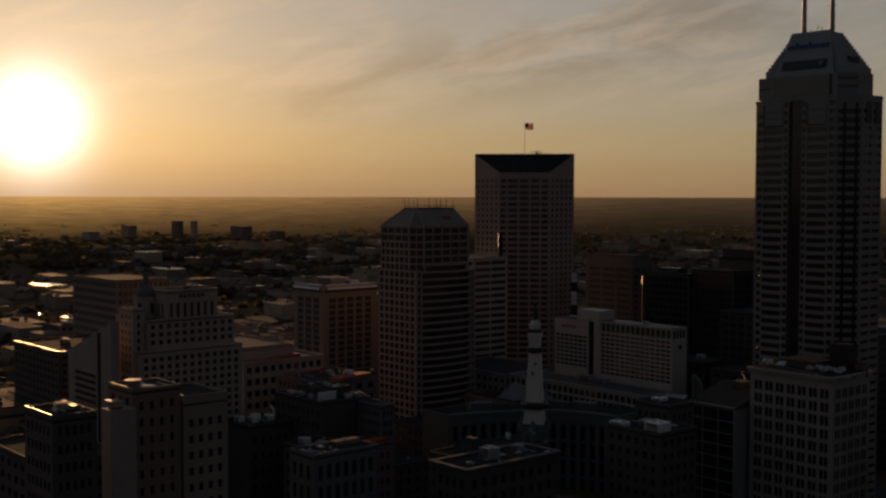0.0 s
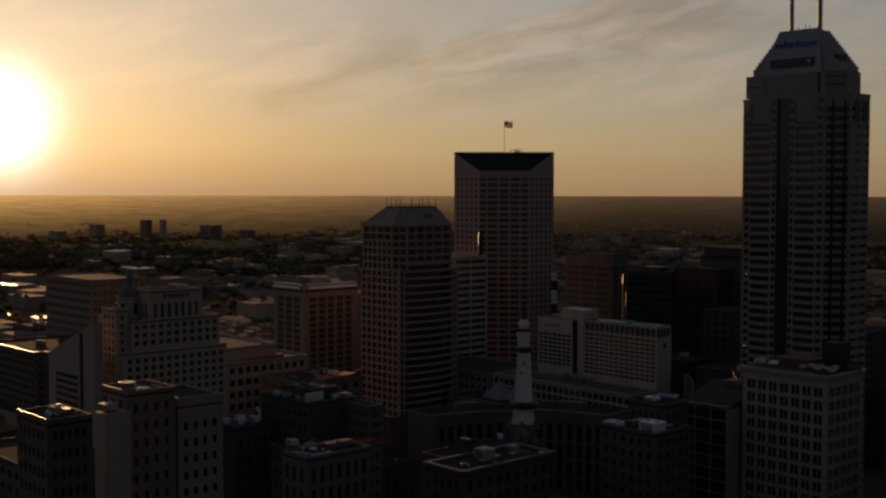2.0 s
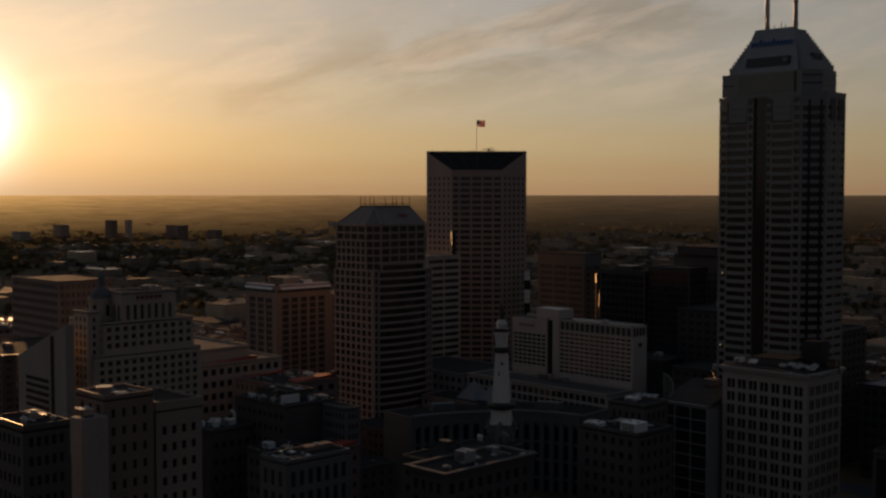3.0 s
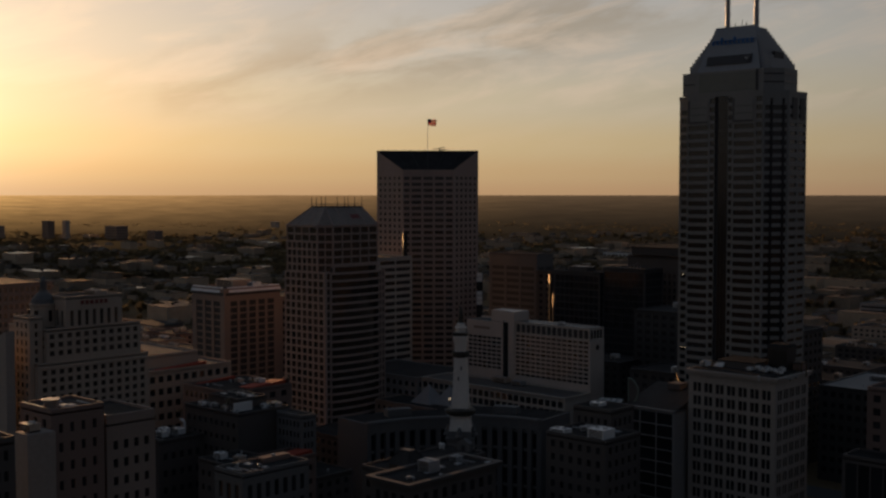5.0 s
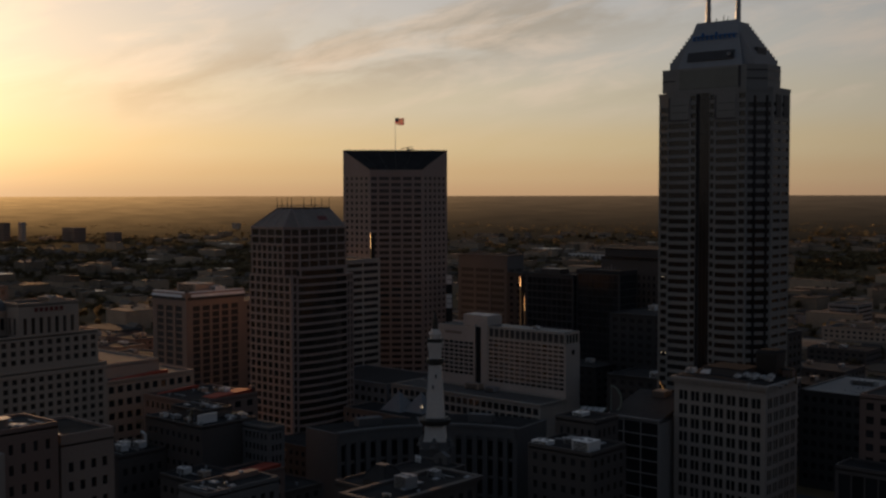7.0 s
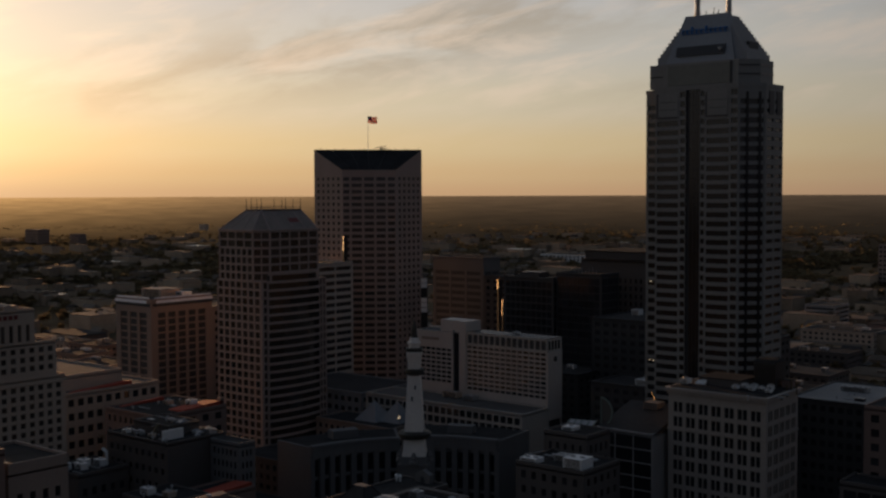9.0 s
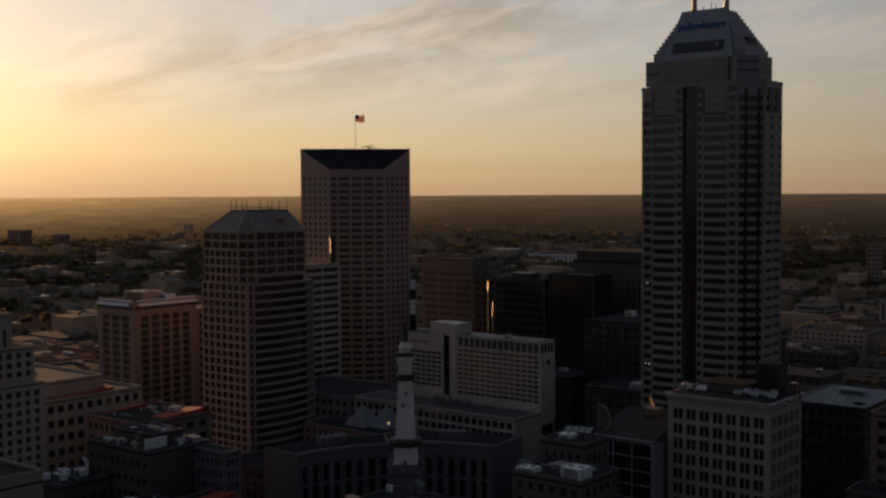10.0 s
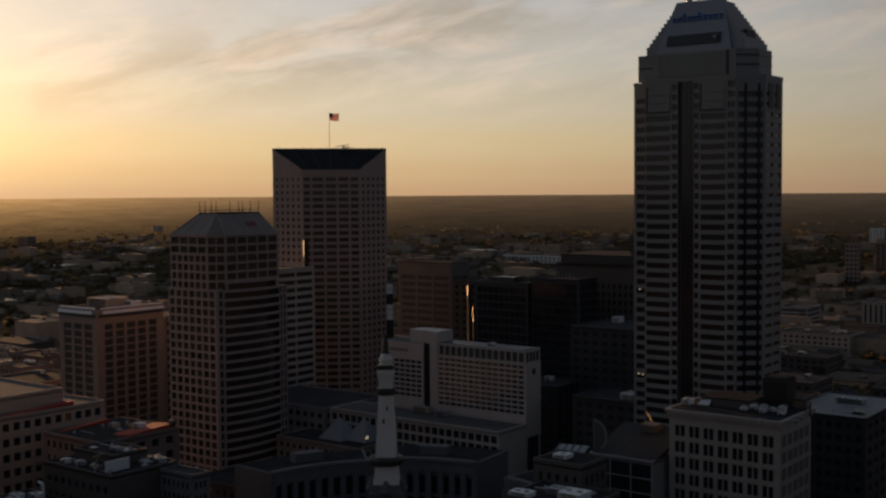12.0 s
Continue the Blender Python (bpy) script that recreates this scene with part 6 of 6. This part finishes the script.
slab_far(58.8, 3300, 60, 42, "brown", "broad brown block far out on the plain", 5, 9)
slab_far(57.0, 3250, 40, 30, "brown", "low brown block far out on the plain", 4, 7)
slab_far(66.0, 3300, 50, 28, "cream", "pale broad block far out on the plain", 4, 8)
slab_far(51.2, 4300, 30, 26, "cream", "small pale block among woods", 4, 4)
slab_far(17.6, 3100, 32, 40, "white", "white tower far out on the plain", 6, 4)
slab_far(16.6, 2100, 80, 46, "brick", "dark brick block beyond downtown", 8, 10)
slab_far(18.9, 1750, 18, 60, "brown", "slender brown tower beyond downtown", 9, 3)
slab_far(24.0, 1450, 90, 12, "bronze_brick", "long dark low block beyond downtown", 3, 14)
slab_far(33.0, 2300, 130, 14, "white", "long white shed on the plain", 2, 14)


# ---- middle-distance blocks of the downtown fringe ----
def fringe():
    spots = [(-640, 90, 60, 40, 22, "brick"), (-560, 140, 50, 36, 26, "brown"), (-520, -30, 60, 44, 20, "brown"), (-640, -10, 70, 40, 17, "cream"),
             (-700, 160, 80, 44, 15, "granite"), (-560, 230, 70, 40, 18, "tan"), (-450, 190, 60, 42, 28, "brick"), (-380, 130, 46, 38, 34, "brown"),
             (-350, 220, 44, 44, 24, "tan"), (-420, 290, 70, 40, 16, "cream"), (-560, 330, 90, 40, 14, "brick"), (-330, 320, 50, 36, 26, "brown"),
             (-290, 420, 60, 40, 26, "brick"), (-200, 430, 56, 40, 34, "bronze_brick"), (-110, 420, 50, 36, 24, "bronze_brick"), (-20, 400, 46, 34, 24, "bronze_brick"),
             (60, 420, 60, 40, 22, "bronze_brick"), (110, 330, 44, 40, 24, "bronze_brick"), (-250, 520, 70, 40, 18, "tan"), (-150, 530, 60, 44, 24, "brick"),
             (-60, 540, 44, 30, 18, "bronze_brick"), (40, 540, 50, 36, 16, "bronze_brick"), (-330, 560, 80, 44, 16, "cream"), (-190, 640, 80, 40, 16, "brown"),
             (-90, 660, 60, 36, 20, "tan"), (20, 650, 60, 36, 14, "bronze_brick"), (-280, 760, 90, 50, 14, "granite"), (0, 330, 40, 30, 26, "bronze_brick"),
             (-312, -38, 64, 52, 48, "bronze_brick"), (-390, -130, 40, 26, 12, "bronze_brick"), (-250, -20, 30, 22, 16, "bronze_brick"),
             (-320, 100, 40, 36, 36, "brown"), (-290, 170, 40, 36, 40, "bronze_brick"), (-20, 215, 46, 40, 72, "black"),
             (22, 215, 40, 36, 66, "black"), (8, 158, 40, 26, 50, "black"), (-60, 190, 40, 24, 46, "black"), (-130, 215, 60, 36, 46, "bronze_brick")]
    for x, y, w, d, h, mat in spots:
        if x < -320:
            w, d = w * 0.62, d * 0.6
        block("commercial_block", f"{ {'brick': 'red-brown brick', 'brown': 'brown brick', 'cream': 'cream concrete', 'granite': 'grey stone', 'tan': 'tan brick', 'bronze_brick': 'dark brown brick', 'black': 'black clad'}[mat] } commercial block with a flat roof", "building",
                  rect(x - w / 2, x + w / 2, y - d / 2, y + d / 2), GROUND + h, mat,
                  {0: regular(int(w / 5), 4.0, 0.55, 0.5), 1: regular(int(d / 5), 4.0, 0.55, 0.5)}, "glass", limit=0, rim=0.9,
                  roof=("roof_dark", "roof_dark", "roof")[int(rng.integers(0, 3))], group="downtown fringe blocks")
        for _ in range(int(rng.integers(1, 4))):
            unit(x + rng.uniform(-.3, .3) * w, y + rng.uniform(-.3, .3) * d, GROUND + h - 0.7, rng.uniform(2.5, 7), rng.uniform(2.5, 5), rng.uniform(1.4, 3), ("steel", "white", "tan")[int(rng.integers(0, 3))])

    # unseen blocks added behind and beside the vantage point so windows reflect dark walls
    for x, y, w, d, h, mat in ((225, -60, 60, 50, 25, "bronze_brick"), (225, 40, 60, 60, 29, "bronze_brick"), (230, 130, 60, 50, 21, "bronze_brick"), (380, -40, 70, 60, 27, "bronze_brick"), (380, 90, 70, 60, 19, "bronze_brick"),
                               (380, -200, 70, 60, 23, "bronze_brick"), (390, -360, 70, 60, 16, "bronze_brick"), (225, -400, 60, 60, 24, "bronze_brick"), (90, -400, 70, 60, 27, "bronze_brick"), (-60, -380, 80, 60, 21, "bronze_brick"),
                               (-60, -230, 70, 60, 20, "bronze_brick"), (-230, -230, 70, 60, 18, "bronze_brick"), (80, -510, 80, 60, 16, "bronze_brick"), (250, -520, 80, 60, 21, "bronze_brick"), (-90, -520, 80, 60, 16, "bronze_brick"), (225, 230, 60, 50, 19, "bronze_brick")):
        block("commercial_block", {"brick": "red-brown brick", "brown": "brown brick", "granite": "grey stone", "tan": "tan brick", "bronze_brick": "dark brown brick"}[mat] + " block added unseen behind to darken window reflections", "building",
              rect(x - w / 2, x + w / 2, y - d / 2, y + d / 2), GROUND + h, mat, {3: regular(int(d / 5), 4.0, 0.55, 0.5), 2: regular(int(w / 5), 4.0, 0.55, 0.5)}, "glass", limit=0, rim=0.9, group="downtown fringe blocks")


fringe()
block("stone_hall", "pale stone hall with tall narrow windows", "building", rect(-96, -30, 785, 820), 44, "limestone", {0: regular(14, 20, 0.4, 0.8), 1: regular(6, 20, 0.4, 0.8)}, "black_glass", limit=40)
block("parking_garage", "grey banded parking garage", "garage", rect(-182, -152, 803, 840), 34, "granite", {0: regular(1, 4.2, 0.97, 0.45), 1: regular(1, 4.2, 0.97, 0.45)}, "black_glass", limit=40)


# ---- street trees of the fringe ----
def tree_kind(seed):
    """A tapered trunk with limbs and a crown of loose leafy patches, standing at the origin."""
    r = np.random.default_rng(seed)
    h = 10.0
    t = thing("tree", 0, 0, 0, "leafy street tree with an uneven crown", "tree", "street trees")
    part("trunk", Shape().tube((0, 0, -0.3), (0.2, 0.1, h * 0.45), 0.32, 0.2, 7), "bark", t)
    limbs = Shape()
    tips = []
    for k in range(6):
        a, e = k * 1.05 + r.uniform(-0.3, 0.3), r.uniform(0.5, 1.0)
        tip = (math.cos(a) * 2.6 * e, math.sin(a) * 2.6 * e, h * r.uniform(0.62, 0.88))
        limbs.tube((0.2, 0.1, h * r.uniform(0.32, 0.45)), tip, 0.14, 0.05, 5)
        tips.append(tip)
    part("limb", limbs, "bark", t)
    tips.append((0.1, 0.1, h * 0.92))
    cs = np.array([np.array(p) + r.normal(0, 0.5, 3) for p in tips for _ in range(3)])
    v, fc = lumps(cs, np.tile(r.uniform(1.0, 1.7, (len(cs), 1)), (1, 3)) * np.array([1, 1, 0.8]), 3)
    crown = new("crown", quick_mesh("crown", v, fc, "leaves"))
    crown.parent = t
    return t


kinds = [tree_kind(k) for k in (3, 4, 5)]
spots = [(-380 + 10 * k, -90 + (k * 7) % 22) for k in range(16)] + [(-330 + 11 * k, -30 + (k * 5) % 18) for k in range(10)] + [(-330 + 12 * k, 5 + (k % 3) * 2) for k in range(8)] + [(-300 + 13 * k, 30) for k in range(4)] + [(-480 + 12 * k, 110 + (k * 7) % 20) for k in range(14)]
spots += [(-420 + 11 * k, 160 + (k * 5) % 24) for k in range(12)] + [(-300 - 9 * k, 250 + (k * 11) % 30) for k in range(10)] + [(-60 + 13 * k, 590 + (k * 9) % 22) for k in range(12)]
spots += [(60 + 9 * k, 270 + (k * 13) % 26) for k in range(9)] + [(-40 + 12 * k, 470 + (k * 7) % 18) for k in range(12)] + [(100 + 8 * k, 180 + (k * 5) % 20) for k in range(6)]
spots += [(-70 + 11 * (k % 9), 690 + 12 * (k // 9) + (k * 7) % 9) for k in range(36)] + [(-20 + 10 * (k % 6), 600 + 14 * (k // 6) + (k * 5) % 9) for k in range(18)]
for k, (x, y) in enumerate(spots):
    m = pose(x + random.uniform(-2, 2), y + random.uniform(-2, 2), GROUND, 0, 0, random.uniform(0, 360))
    t = copy_thing(kinds[k % 3], m) if k > 2 else kinds[k]
    t.matrix_basis = m
    t.scale = [random.uniform(0.8, 1.35)] * 3
